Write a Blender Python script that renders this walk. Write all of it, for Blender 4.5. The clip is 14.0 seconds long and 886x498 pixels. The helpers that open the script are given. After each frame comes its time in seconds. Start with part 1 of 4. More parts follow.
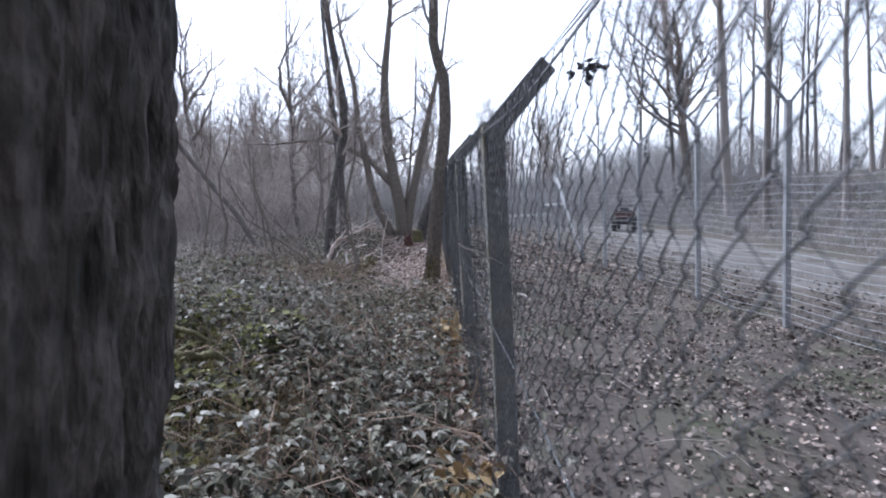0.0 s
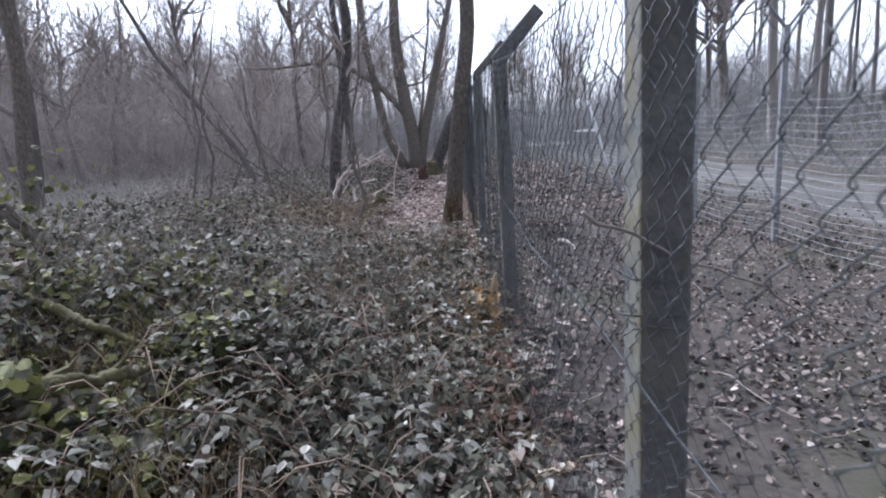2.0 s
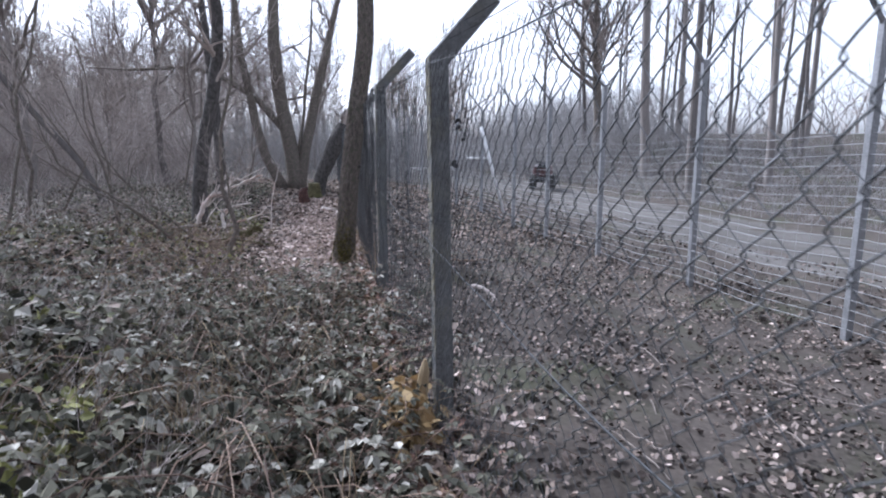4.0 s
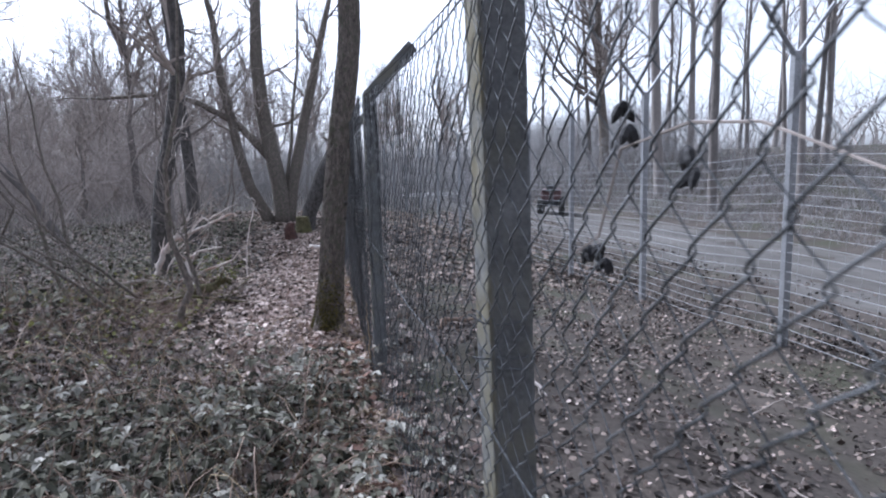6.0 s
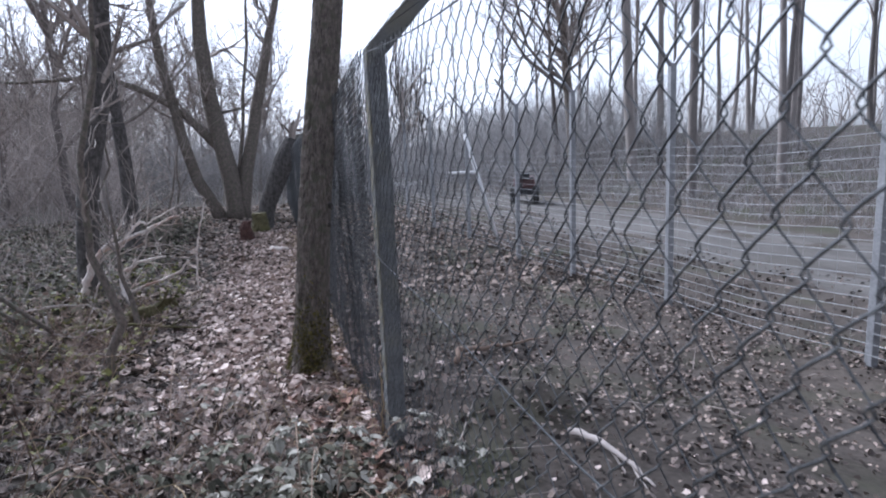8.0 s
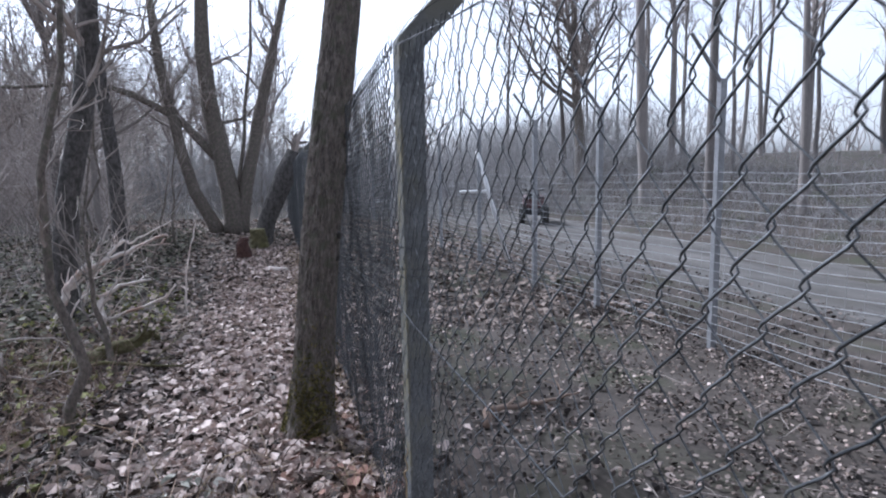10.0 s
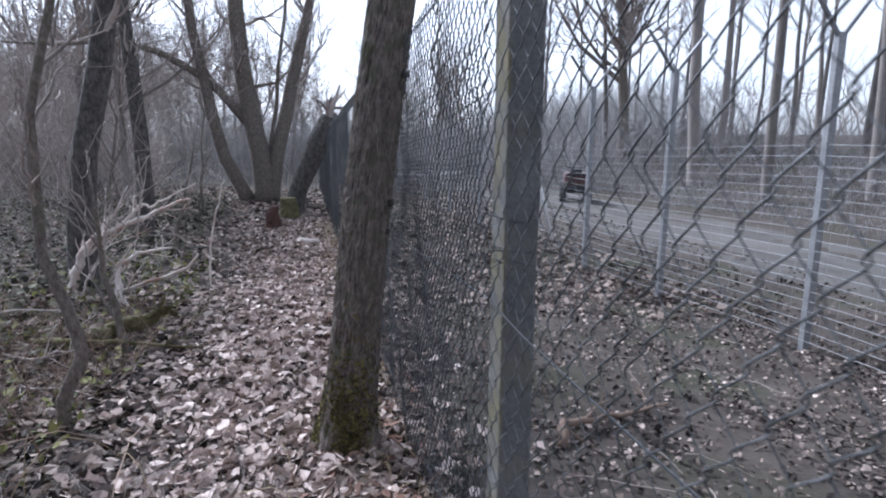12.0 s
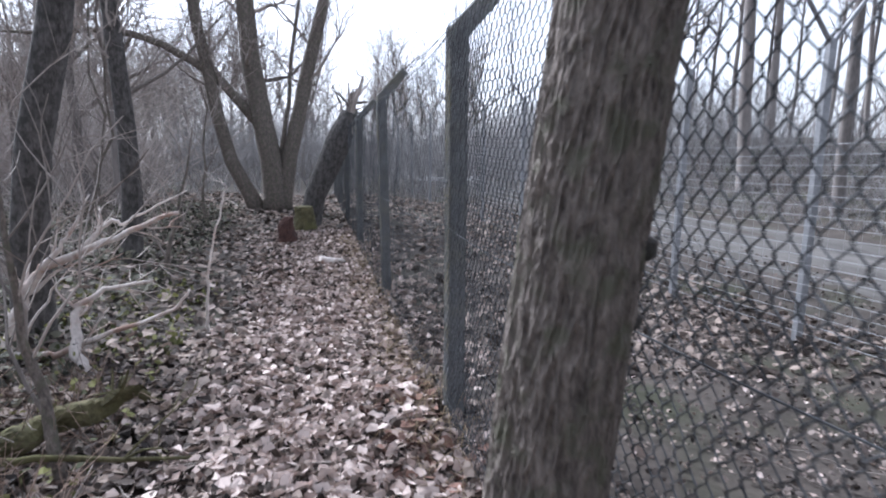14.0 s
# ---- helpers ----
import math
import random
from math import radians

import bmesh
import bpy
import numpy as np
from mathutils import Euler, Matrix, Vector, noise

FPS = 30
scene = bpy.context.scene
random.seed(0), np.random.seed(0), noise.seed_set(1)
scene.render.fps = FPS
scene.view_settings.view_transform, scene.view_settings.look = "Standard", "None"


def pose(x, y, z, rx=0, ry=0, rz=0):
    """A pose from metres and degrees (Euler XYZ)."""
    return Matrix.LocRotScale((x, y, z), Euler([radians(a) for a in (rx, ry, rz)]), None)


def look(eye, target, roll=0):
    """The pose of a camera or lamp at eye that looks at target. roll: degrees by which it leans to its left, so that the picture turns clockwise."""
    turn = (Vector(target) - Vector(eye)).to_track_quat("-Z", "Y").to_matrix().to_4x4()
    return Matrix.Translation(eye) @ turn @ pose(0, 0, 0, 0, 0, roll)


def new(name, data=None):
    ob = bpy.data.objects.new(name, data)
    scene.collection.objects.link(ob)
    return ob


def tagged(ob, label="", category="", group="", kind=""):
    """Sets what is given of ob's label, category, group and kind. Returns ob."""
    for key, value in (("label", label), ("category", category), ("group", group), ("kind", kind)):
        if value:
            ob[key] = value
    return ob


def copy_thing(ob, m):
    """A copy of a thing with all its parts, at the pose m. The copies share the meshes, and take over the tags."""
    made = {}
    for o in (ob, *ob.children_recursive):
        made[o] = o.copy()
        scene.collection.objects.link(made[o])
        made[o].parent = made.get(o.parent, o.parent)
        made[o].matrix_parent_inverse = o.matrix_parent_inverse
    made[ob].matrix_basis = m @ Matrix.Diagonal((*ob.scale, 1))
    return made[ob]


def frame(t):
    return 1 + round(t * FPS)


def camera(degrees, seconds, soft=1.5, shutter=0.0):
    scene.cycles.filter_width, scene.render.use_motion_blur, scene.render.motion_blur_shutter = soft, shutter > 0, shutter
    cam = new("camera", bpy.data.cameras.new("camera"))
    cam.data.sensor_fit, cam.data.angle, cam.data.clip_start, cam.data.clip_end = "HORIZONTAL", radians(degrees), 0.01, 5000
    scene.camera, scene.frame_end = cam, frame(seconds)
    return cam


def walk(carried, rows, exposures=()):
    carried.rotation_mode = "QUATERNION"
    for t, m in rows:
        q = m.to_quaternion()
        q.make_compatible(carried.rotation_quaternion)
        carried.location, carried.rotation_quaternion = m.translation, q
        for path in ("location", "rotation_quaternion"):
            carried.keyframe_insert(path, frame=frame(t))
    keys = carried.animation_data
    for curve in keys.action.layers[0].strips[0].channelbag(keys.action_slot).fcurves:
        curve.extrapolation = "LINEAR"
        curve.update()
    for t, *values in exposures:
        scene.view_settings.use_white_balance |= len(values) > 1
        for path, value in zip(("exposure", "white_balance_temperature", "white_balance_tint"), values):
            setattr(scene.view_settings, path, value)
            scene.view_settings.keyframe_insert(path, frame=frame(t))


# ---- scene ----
cam = camera(74.3, 14.0, soft=2.0, shutter=0.22)
PATH = [
    (0, (-0.135, -0.068, 1.475), (-0.11, 1.921, 1.269), -2.4),
    (0.5, (-0.177, 0.321, 1.477), (-0.236, 2.309, 1.271), -2.0),
    (1, (-0.173, 0.747, 1.417), (-0.247, 2.724, 1.125), -2.9),
    (1.5, (-0.154, 1.105, 1.388), (-0.235, 3.064, 0.995), -4.1),
    (2, (-0.238, 1.386, 1.402), (-0.272, 3.337, 0.966), -3.3),
    (2.5, (-0.306, 1.635, 1.412), (-0.252, 3.592, 1.003), -2.3),
    (3, (-0.347, 1.902, 1.421), (-0.161, 3.86, 1.06), -2.0),
    (3.5, (-0.413, 2.232, 1.401), (-0.082, 4.169, 1.031), -0.3),
    (3.7, (-0.414, 2.357, 1.406), (-0.037, 4.284, 1.025), 0.2),
    (5.8, (-0.207, 4.11, 1.42), (0.18, 6.048, 1.116), -1.3),
    (6, (-0.213, 4.239, 1.424), (0.181, 6.177, 1.123), -1.8),
    (6.5, (-0.301, 4.529, 1.466), (0.144, 6.454, 1.153), -2.5),
    (7, (-0.392, 4.875, 1.452), (0.095, 6.788, 1.133), -1.9),
    (7.5, (-0.382, 5.238, 1.425), (0.141, 7.14, 1.094), -2.3),
    (7.7, (-0.371, 5.369, 1.421), (0.164, 7.264, 1.072), -2.7),
    (9.8, (-0.361, 6.216, 1.47), (0.209, 8.11, 1.177), -1.1),
    (10, (-0.347, 6.268, 1.46), (0.197, 8.17, 1.164), -1.3),
    (10.5, (-0.299, 6.37, 1.411), (0.205, 8.281, 1.103), -1.3),
    (11, (-0.251, 6.464, 1.375), (0.226, 8.378, 1.046), -1.0),
    (11.5, (-0.302, 6.643, 1.388), (0.169, 8.553, 1.026), -0.2),
    (12, (-0.375, 6.982, 1.349), (0.074, 8.894, 0.974), 0.2),
    (12.5, (-0.385, 7.338, 1.312), (0.033, 9.253, 0.916), 0.2),
    (13, (-0.391, 7.761, 1.275), (0.005, 9.68, 0.875), -0.2),
    (13.5, (-0.495, 8.222, 1.245), (-0.076, 10.142, 0.873), 0.4),
    (14, (-0.562, 8.718, 1.235), (-0.133, 10.639, 0.878), 0.2),
]
walk(cam, [(t, look(eye, target, roll)) for t, eye, target, roll in PATH],
     exposures=[(0, 1.42, 5400, 14), (3.5, 1.4, 5450, 15), (6, 1.26, 5370, 14), (7, 1.2, 5430, 15), (10, 1.15, 5380, 13), (12.5, 1.3, 5400, 13), (13.5, 1.46, 5500, 13), (14, 1.42, 5500, 13)])

# ---- world, sun ----
world = bpy.data.worlds.new("overcast_sky")
scene.world = world
world.use_nodes = True
wn, wl = world.node_tree.nodes, world.node_tree.links
wn.clear()
sky = wn.new("ShaderNodeTexSky")
sky.sky_type, sky.sun_disc = "NISHITA", False
sky.sun_elevation, sky.sun_rotation = radians(42), radians(-35)
sky.air_density, sky.dust_density, sky.ozone_density = 1.0, 1.6, 1.0
pale = wn.new("ShaderNodeHueSaturation")
pale.inputs["Saturation"].default_value = 0.14
bg = wn.new("ShaderNodeBackground")
bg.inputs["Strength"].default_value = 0.108
wo = wn.new("ShaderNodeOutputWorld")
wl.new(sky.outputs[0], pale.inputs["Color"])
wl.new(pale.outputs[0], bg.inputs["Color"])
wl.new(bg.outputs[0], wo.inputs["Surface"])

sun = new("sun", bpy.data.lights.new("sun", "SUN"))
sun.data.energy, sun.data.angle, sun.data.color = 2.4, radians(18), (1.0, 0.96, 0.9)
sun.matrix_world = look((-14, 20, 22), (0, 0, 0))


# ---- materials ----
def mat(name, dark, light, scale=6.0, rough=0.85, bump=0.25, fine=40.0, stretch=(1, 1, 1), third=None, metal=0.0, per_island=0.0, per_object=0.0, spec=0.3, translucent=0.0):
    """Noise-mottled surface: two colours at two scales, a third in blotches, bump of both."""
    m = bpy.data.materials.new(name)
    m.use_nodes = True
    n, l = m.node_tree.nodes, m.node_tree.links
    b = n["Principled BSDF"]
    co = n.new("ShaderNodeTexCoord")
    mp = n.new("ShaderNodeMapping")
    mp.inputs["Scale"].default_value = stretch
    l.new(co.outputs["Object"], mp.inputs["Vector"])
    a = n.new("ShaderNodeTexNoise")
    a.inputs["Scale"].default_value, a.inputs["Detail"].default_value = scale, 6
    f = n.new("ShaderNodeTexNoise")
    f.inputs["Scale"].default_value, f.inputs["Detail"].default_value = fine, 4
    l.new(mp.outputs[0], a.inputs["Vector"])
    l.new(mp.outputs[0], f.inputs["Vector"])
    mixed = n.new("ShaderNodeMath")
    mixed.operation = "MULTIPLY_ADD"
    mixed.inputs[1].default_value = 0.55
    half = n.new("ShaderNodeMath")
    half.operation = "MULTIPLY"
    half.inputs[1].default_value = 0.45
    l.new(f.outputs[0], half.inputs[0])
    l.new(a.outputs[0], mixed.inputs[0])
    l.new(half.outputs[0], mixed.inputs[2])
    fac = mixed.outputs[0]
    for amount, node, out in ((per_island, "ShaderNodeNewGeometry", "Random Per Island"), (per_object, "ShaderNodeObjectInfo", "Random")):
        if amount:
            r = n.new(node)
            k = n.new("ShaderNodeMix")
            k.inputs[0].default_value = amount
            l.new(fac, k.inputs[2])
            l.new(r.outputs[out], k.inputs[3])
            fac = k.outputs[0]
    ramp = n.new("ShaderNodeValToRGB")
    e = ramp.color_ramp.elements
    e[0].position, e[0].color = 0.32, (*dark, 1)
    e[1].position, e[1].color = 0.68, (*light, 1)
    l.new(fac, ramp.inputs[0])
    col = ramp.outputs[0]
    if third:
        t = n.new("ShaderNodeTexNoise")
        t.inputs["Scale"].default_value, t.inputs["Detail"].default_value = scale * 0.45, 5
        l.new(co.outputs["Object"], t.inputs["Vector"])
        tr = n.new("ShaderNodeValToRGB")
        tr.color_ramp.elements[0].position, tr.color_ramp.elements[1].position = 0.5, 0.66
        l.new(t.outputs[0], tr.inputs[0])
        mx = n.new("ShaderNodeMix")
        mx.data_type = "RGBA"
        l.new(tr.outputs[0], mx.inputs[0])
        l.new(col, mx.inputs[6])
        mx.inputs[7].default_value = (*third, 1)
        col = mx.outputs[2]
    l.new(col, b.inputs["Base Color"])
    b.inputs["Roughness"].default_value, b.inputs["Metallic"].default_value = rough, metal
    b.inputs["Specular IOR Level"].default_value = spec
    if bump:
        bp = n.new("ShaderNodeBump")
        bp.inputs["Strength"].default_value, bp.inputs["Distance"].default_value = bump, 0.02
        l.new(mixed.outputs[0], bp.inputs["Height"])
        l.new(bp.outputs[0], b.inputs["Normal"])
    if translucent:
        tl = n.new("ShaderNodeBsdfTranslucent")
        l.new(col, tl.inputs["Color"])
        ms = n.new("ShaderNodeMixShader")
        ms.inputs[0].default_value = translucent
        l.new(b.outputs[0], ms.inputs[1])
        l.new(tl.outputs[0], ms.inputs[2])
        l.new(ms.outputs[0], n["Material Output"].inputs["Surface"])
    return m


M_SOIL = mat("woodland_soil", (0.035, 0.029, 0.025), (0.105, 0.088, 0.076), 2.2, 0.95, 0.6, 30, third=(0.055, 0.055, 0.036))
M_TRACK = mat("gravel_track", (0.05, 0.046, 0.043), (0.155, 0.145, 0.136), 2.2, 0.9, 0.8, 26, stretch=(1, 0.1, 1), third=(0.085, 0.078, 0.07))
M_BARK = mat("ridged_bark", (0.055, 0.046, 0.041), (0.265, 0.226, 0.196), 38, 0.9, 1.0, 120, stretch=(1, 1, 0.4), third=(0.12, 0.115, 0.085))
M_BARK_NEAR = mat("dark_ridged_bark", (0.026, 0.024, 0.023), (0.16, 0.146, 0.137), 30, 0.9, 1.0, 90, stretch=(1, 1, 0.33), third=(0.05, 0.047, 0.043))
# far bark, twig and brush tones are lightened: distance haze put into the colour
M_BARK_FAR = mat("grey_brown_bark", (0.1, 0.09, 0.085), (0.27, 0.242, 0.226), 7, 0.9, 0.5, 30, stretch=(1, 1, 0.3), per_object=0.35)
M_TWIG = mat("bare_twigs", (0.15, 0.13, 0.117), (0.4, 0.348, 0.315), 5, 0.9, 0.0, 20, per_island=0.4)
M_BRUSH = mat("haze_lightened_twigs", (0.23, 0.205, 0.191), (0.56, 0.5, 0.466), 3, 0.95, 0.0, 18, per_island=0.32)
# greyer and paler than the other brush, haze over the bank painted in
M_BANK = mat("haze_grey_bank_brush", (0.2, 0.192, 0.192), (0.4, 0.387, 0.383), 3, 0.95, 0.0, 18, per_island=0.28)
M_MOSS = mat("yellow_green_moss", (0.06, 0.053, 0.02), (0.19, 0.16, 0.06), 20, 0.95, 0.0, 60, per_island=0.6)
M_MOSSBARK = mat("mossy_bark", (0.04, 0.04, 0.02), (0.17, 0.15, 0.08), 9, 0.95, 0.7, 50, third=(0.11, 0.105, 0.045))
M_DEAD = mat("bleached_dead_wood", (0.46, 0.4, 0.36), (0.78, 0.71, 0.66), 9, 0.8, 0.4, 50, stretch=(1, 1, 0.4), third=(0.36, 0.24, 0.19))
M_ROT = mat("rotten_red_wood", (0.035, 0.02, 0.018), (0.12, 0.066, 0.055), 9, 0.95, 0.6, 40)
M_CONCRETE = mat("lichened_concrete", (0.075, 0.078, 0.081), (0.205, 0.209, 0.212), 9, 0.9, 0.25, 90, third=(0.17, 0.165, 0.14))


def lichen_on_path_side(m):
    """A tan crust of lichen in patches on the posts' side towards the path."""
    n, l = m.node_tree.nodes, m.node_tree.links
    b = n["Principled BSDF"]
    was = b.inputs["Base Color"].links[0].from_socket
    co = n.new("ShaderNodeTexCoord")
    sep = n.new("ShaderNodeSeparateXYZ")
    l.new(co.outputs["Object"], sep.inputs[0])
    side = n.new("ShaderNodeMapRange")
    side.inputs["From Min"].default_value, side.inputs["From Max"].default_value = -0.034, -0.043
    l.new(sep.outputs["X"], side.inputs["Value"])
    patch = n.new("ShaderNodeTexNoise")
    patch.inputs["Scale"].default_value, patch.inputs["Detail"].default_value = 5, 8
    l.new(co.outputs["Object"], patch.inputs["Vector"])
    edge = n.new("ShaderNodeMapRange")
    edge.inputs["From Min"].default_value, edge.inputs["From Max"].default_value = 0.42, 0.62
    l.new(patch.outputs[0], edge.inputs["Value"])
    both = n.new("ShaderNodeMath")
    both.operation = "MULTIPLY"
    l.new(side.outputs[0], both.inputs[0])
    l.new(edge.outputs[0], both.inputs[1])
    mx = n.new("ShaderNodeMix")
    mx.data_type = "RGBA"
    mx.inputs[7].default_value = (0.17, 0.152, 0.1, 1)
    l.new(both.outputs[0], mx.inputs[0])
    l.new(was, mx.inputs[6])
    l.new(mx.outputs[2], b.inputs["Base Color"])


lichen_on_path_side(M_CONCRETE)
M_WIRE = mat("weathered_fence_wire", (0.035, 0.038, 0.042), (0.15, 0.155, 0.162), 20, 0.5, 0.0, 60, metal=0.5, per_island=0.25)
M_GALV = mat("galvanised_steel", (0.19, 0.195, 0.205), (0.36, 0.365, 0.38), 6, 0.5, 0.1, 50, metal=0.35)
M_GALVWIRE = mat("galvanised_wire", (0.34, 0.35, 0.365), (0.55, 0.56, 0.575), 6, 0.5, 0.0, 50, metal=0.3)
M_WHITE = mat("white_paint", (0.7, 0.7, 0.7), (0.85, 0.85, 0.85), 5, 0.6, 0.1, 40)
M_LEAF = mat("fallen_leaves", (0.042, 0.031, 0.025), (0.36, 0.29, 0.247), 8, 0.8, 0.0, 60, per_island=0.72, spec=0.4, translucent=0.15)
M_LEAFDARK = mat("dark_fallen_leaves", (0.03, 0.025, 0.023), (0.23, 0.19, 0.17), 8, 0.8, 0.0, 60, per_island=0.72, spec=0.3, translucent=0.1)
M_LEAFPALE = mat("pale_fallen_leaves", (0.3, 0.225, 0.195), (0.7, 0.585, 0.53), 8, 0.7, 0.0, 60, per_island=0.6, spec=0.4, translucent=0.1)
M_LEAFRED = mat("russet_fallen_leaves", (0.08, 0.045, 0.035), (0.3, 0.18, 0.14), 8, 0.8, 0.0, 60, per_island=0.6, translucent=0.15)
M_BRAMBLE = mat("bramble_leaves", (0.03, 0.03, 0.022), (0.21, 0.205, 0.158), 9, 0.8, 0.0, 60, per_island=0.65, spec=0.2, translucent=0.15)
# pale copy of the bramble leaves: back light on their tops put into colour
M_BRAMBLEPALE = mat("backlit_bramble_leaves", (0.18, 0.177, 0.147), (0.47, 0.453, 0.403), 9, 0.75, 0.0, 60, per_island=0.5, spec=0.25, translucent=0.1)
M_GREEN = mat("green_leaves", (0.05, 0.056, 0.02), (0.24, 0.24, 0.09), 9, 0.7, 0.0, 60, per_island=0.6, spec=0.25, translucent=0.2)
M_CANE = mat("bramble_canes", (0.08, 0.05, 0.04), (0.3, 0.22, 0.17), 9, 0.8, 0.0, 40, per_island=0.6)
M_STRAW = mat("dry_grass", (0.2, 0.15, 0.09), (0.5, 0.4, 0.26), 9, 0.8, 0.0, 40, per_island=0.6, translucent=0.2)
M_OCHRE = mat("ochre_leaves", (0.2, 0.13, 0.06), (0.46, 0.34, 0.18), 9, 0.7, 0.0, 40, per_island=0.6, translucent=0.2)
M_BLACKLEAF = mat("shrivelled_black_leaves", (0.012, 0.012, 0.014), (0.05, 0.048, 0.05), 20, 0.8, 0.3, 60)
M_BLACK = mat("black_plastic", (0.02, 0.02, 0.022), (0.05, 0.05, 0.055), 8, 0.5, 0.1, 60)
# red greyed down to put the haze of distance into the paint
M_RED = mat("haze_dulled_red_paint", (0.1, 0.055, 0.055), (0.17, 0.1, 0.1), 8, 0.5, 0.05, 60)
M_TYRE = mat("tyre_rubber", (0.03, 0.03, 0.03), (0.07, 0.068, 0.065), 20, 0.9, 0.3, 80)


# ---- shape helpers ----
class Geo:
    """Vertices and faces of one mesh."""

    def __init__(self):
        self.v, self.f = [], []

    def tube(self, pts, radii, sides=6, cap=True):
        pts = [Vector(p) for p in pts]
        base = len(self.v)
        side = None
        for i, p in enumerate(pts):
            way = (pts[min(i + 1, len(pts) - 1)] - pts[max(i - 1, 0)]).normalized()
            if side is None:
                side = way.orthogonal().normalized()
            side = (side - way * side.dot(way)).normalized()
            up = way.cross(side)
            for k in range(sides):
                a = 2 * math.pi * k / sides
                self.v.append(p + (side * math.cos(a) + up * math.sin(a)) * radii[i])
        for i in range(len(pts) - 1):
            for k in range(sides):
                a, b = base + i * sides + k, base + i * sides + (k + 1) % sides
                self.f.append((a, b, b + sides, a + sides))
        if cap:
            self.f.append(tuple(range(base + sides - 1, base - 1, -1)))
            self.f.append(tuple(range(len(self.v) - sides, len(self.v))))
        return self

    def box(self, lo, hi, m=None):
        base = len(self.v)
        for x in (lo[0], hi[0]):
            for y in (lo[1], hi[1]):
                for z in (lo[2], hi[2]):
                    p = Vector((x, y, z))
                    self.v.append(m @ p if m else p)
        for q in ((0, 1, 3, 2), (4, 6, 7, 5), (0, 4, 5, 1), (2, 3, 7, 6), (0, 2, 6, 4), (1, 5, 7, 3)):
            self.f.append(tuple(base + i for i in q))
        return self

    def mesh(self, name, material, smooth=False, bevel=0.0):
        me = bpy.data.meshes.new(name)
        me.from_pydata([tuple(p) for p in self.v], [], self.f)
        if bevel:
            bm = bmesh.new()
            bm.from_mesh(me)
            bmesh.ops.remove_doubles(bm, verts=bm.verts, dist=0.0001)
            bmesh.ops.bevel(bm, geom=list(bm.edges), offset=bevel, segments=2, affect="EDGES", profile=0.5)
            bm.to_mesh(me)
            bm.free()
        me.materials.append(material)
        if smooth:
            me.polygons.foreach_set("use_smooth", [True] * len(me.polygons))
        me.update()
        return me


def part(name, geo, material, parent=None, label="", smooth=False, bevel=0.0):
    ob = new(name, geo.mesh(name, material, smooth, bevel))
    if parent:
        ob.parent = parent
    if label:
        ob["label"] = label
    return ob


def thing(name, label, category, at=(0, 0, 0), group="", kind=""):
    ob = new(name)
    ob.location = at
    ob.empty_display_size = 0.1
    return tagged(ob, label, category, group, kind)


def step(v):
    v = min(1.0, max(0.0, v))
    return v * v * (3 - 2 * v)


def land(x, y):
    """Height of the bare ground."""
    z = 0.14 - 0.03 * min(14.0, max(-12.0, y)) - 0.27 * step((x - 0.8) / 2.6) + 0.5 * step((-x - 1.1) / 2.2) * (1 - 0.78 * step((y - 9) / 3))
    near = 1 - step((math.hypot(x, y - 8) - 25) / 20)
    z += near * 0.05 * noise.noise((x * 0.9, y * 0.9, 3.1)) + near * 0.018 * noise.noise((x * 3.7, y * 3.7, 1.7))
    # a rounded spoil heap and a lower one on the far side of the fence
    z += 0.16 * math.exp(-((x - 1.0) ** 2 + (y - 8.5) ** 2) / 0.05)
    z += 0.12 * math.exp(-((x - 1.15) ** 2 + (y - 5.75) ** 2) / 0.12)
    # the bank beyond the track
    z += (0.1 + 0.0022 * max(0, min(30, y)) ** 2) * step((x - 10.0) / 6.0)
    return z


def thicket(x, y):
    """Height of the bramble mound over the ground."""
    h = 0.42 * step((-x - 0.35) / 1.0) * step((7.6 - y) / 2.6) * step((y + 1.5) / 1.0)
    return h * max(0.15, 0.78 + 0.95 * noise.noise((x * 1.3, y * 1.3, 7.0)))


# ---- ground, track ----
def spread(lo, hi, fine_lo, fine_hi, d):
    """Coordinates with fine steps in the middle that grow outwards."""
    out = list(np.arange(fine_lo, fine_hi, d))
    s, c = d, fine_lo
    while c > lo:
        s *= 1.25
        c -= s
        out.insert(0, c)
    s, c = d, out[-1]
    while c < hi:
        s *= 1.25
        c += s
        out.append(c)
    return out


def sheet(name, xs, ys, height, material):
    g = Geo()
    g.v = [(x, y, height(x, y)) for y in ys for x in xs]
    w = len(xs)
    g.f = [(j * w + i, j * w + i + 1, (j + 1) * w + i + 1, (j + 1) * w + i) for j in range(len(ys) - 1) for i in range(w - 1)]
    return part(name, g, material, smooth=True)


ground = sheet("ground", spread(-400, 400, -5.0, 5.2, 0.09), spread(-400, 400, -1.5, 21.0, 0.11), land, M_SOIL)
tagged(ground, "dark woodland soil sloping gently, under leaf litter", "ground", kind="structure")

TRACK_LO, TRACK_HI = 5.5, 9.7


def track_x(y):
    return 0.0 - 0.035 * (y - 10) - 0.0012 * max(0, y - 14) ** 2


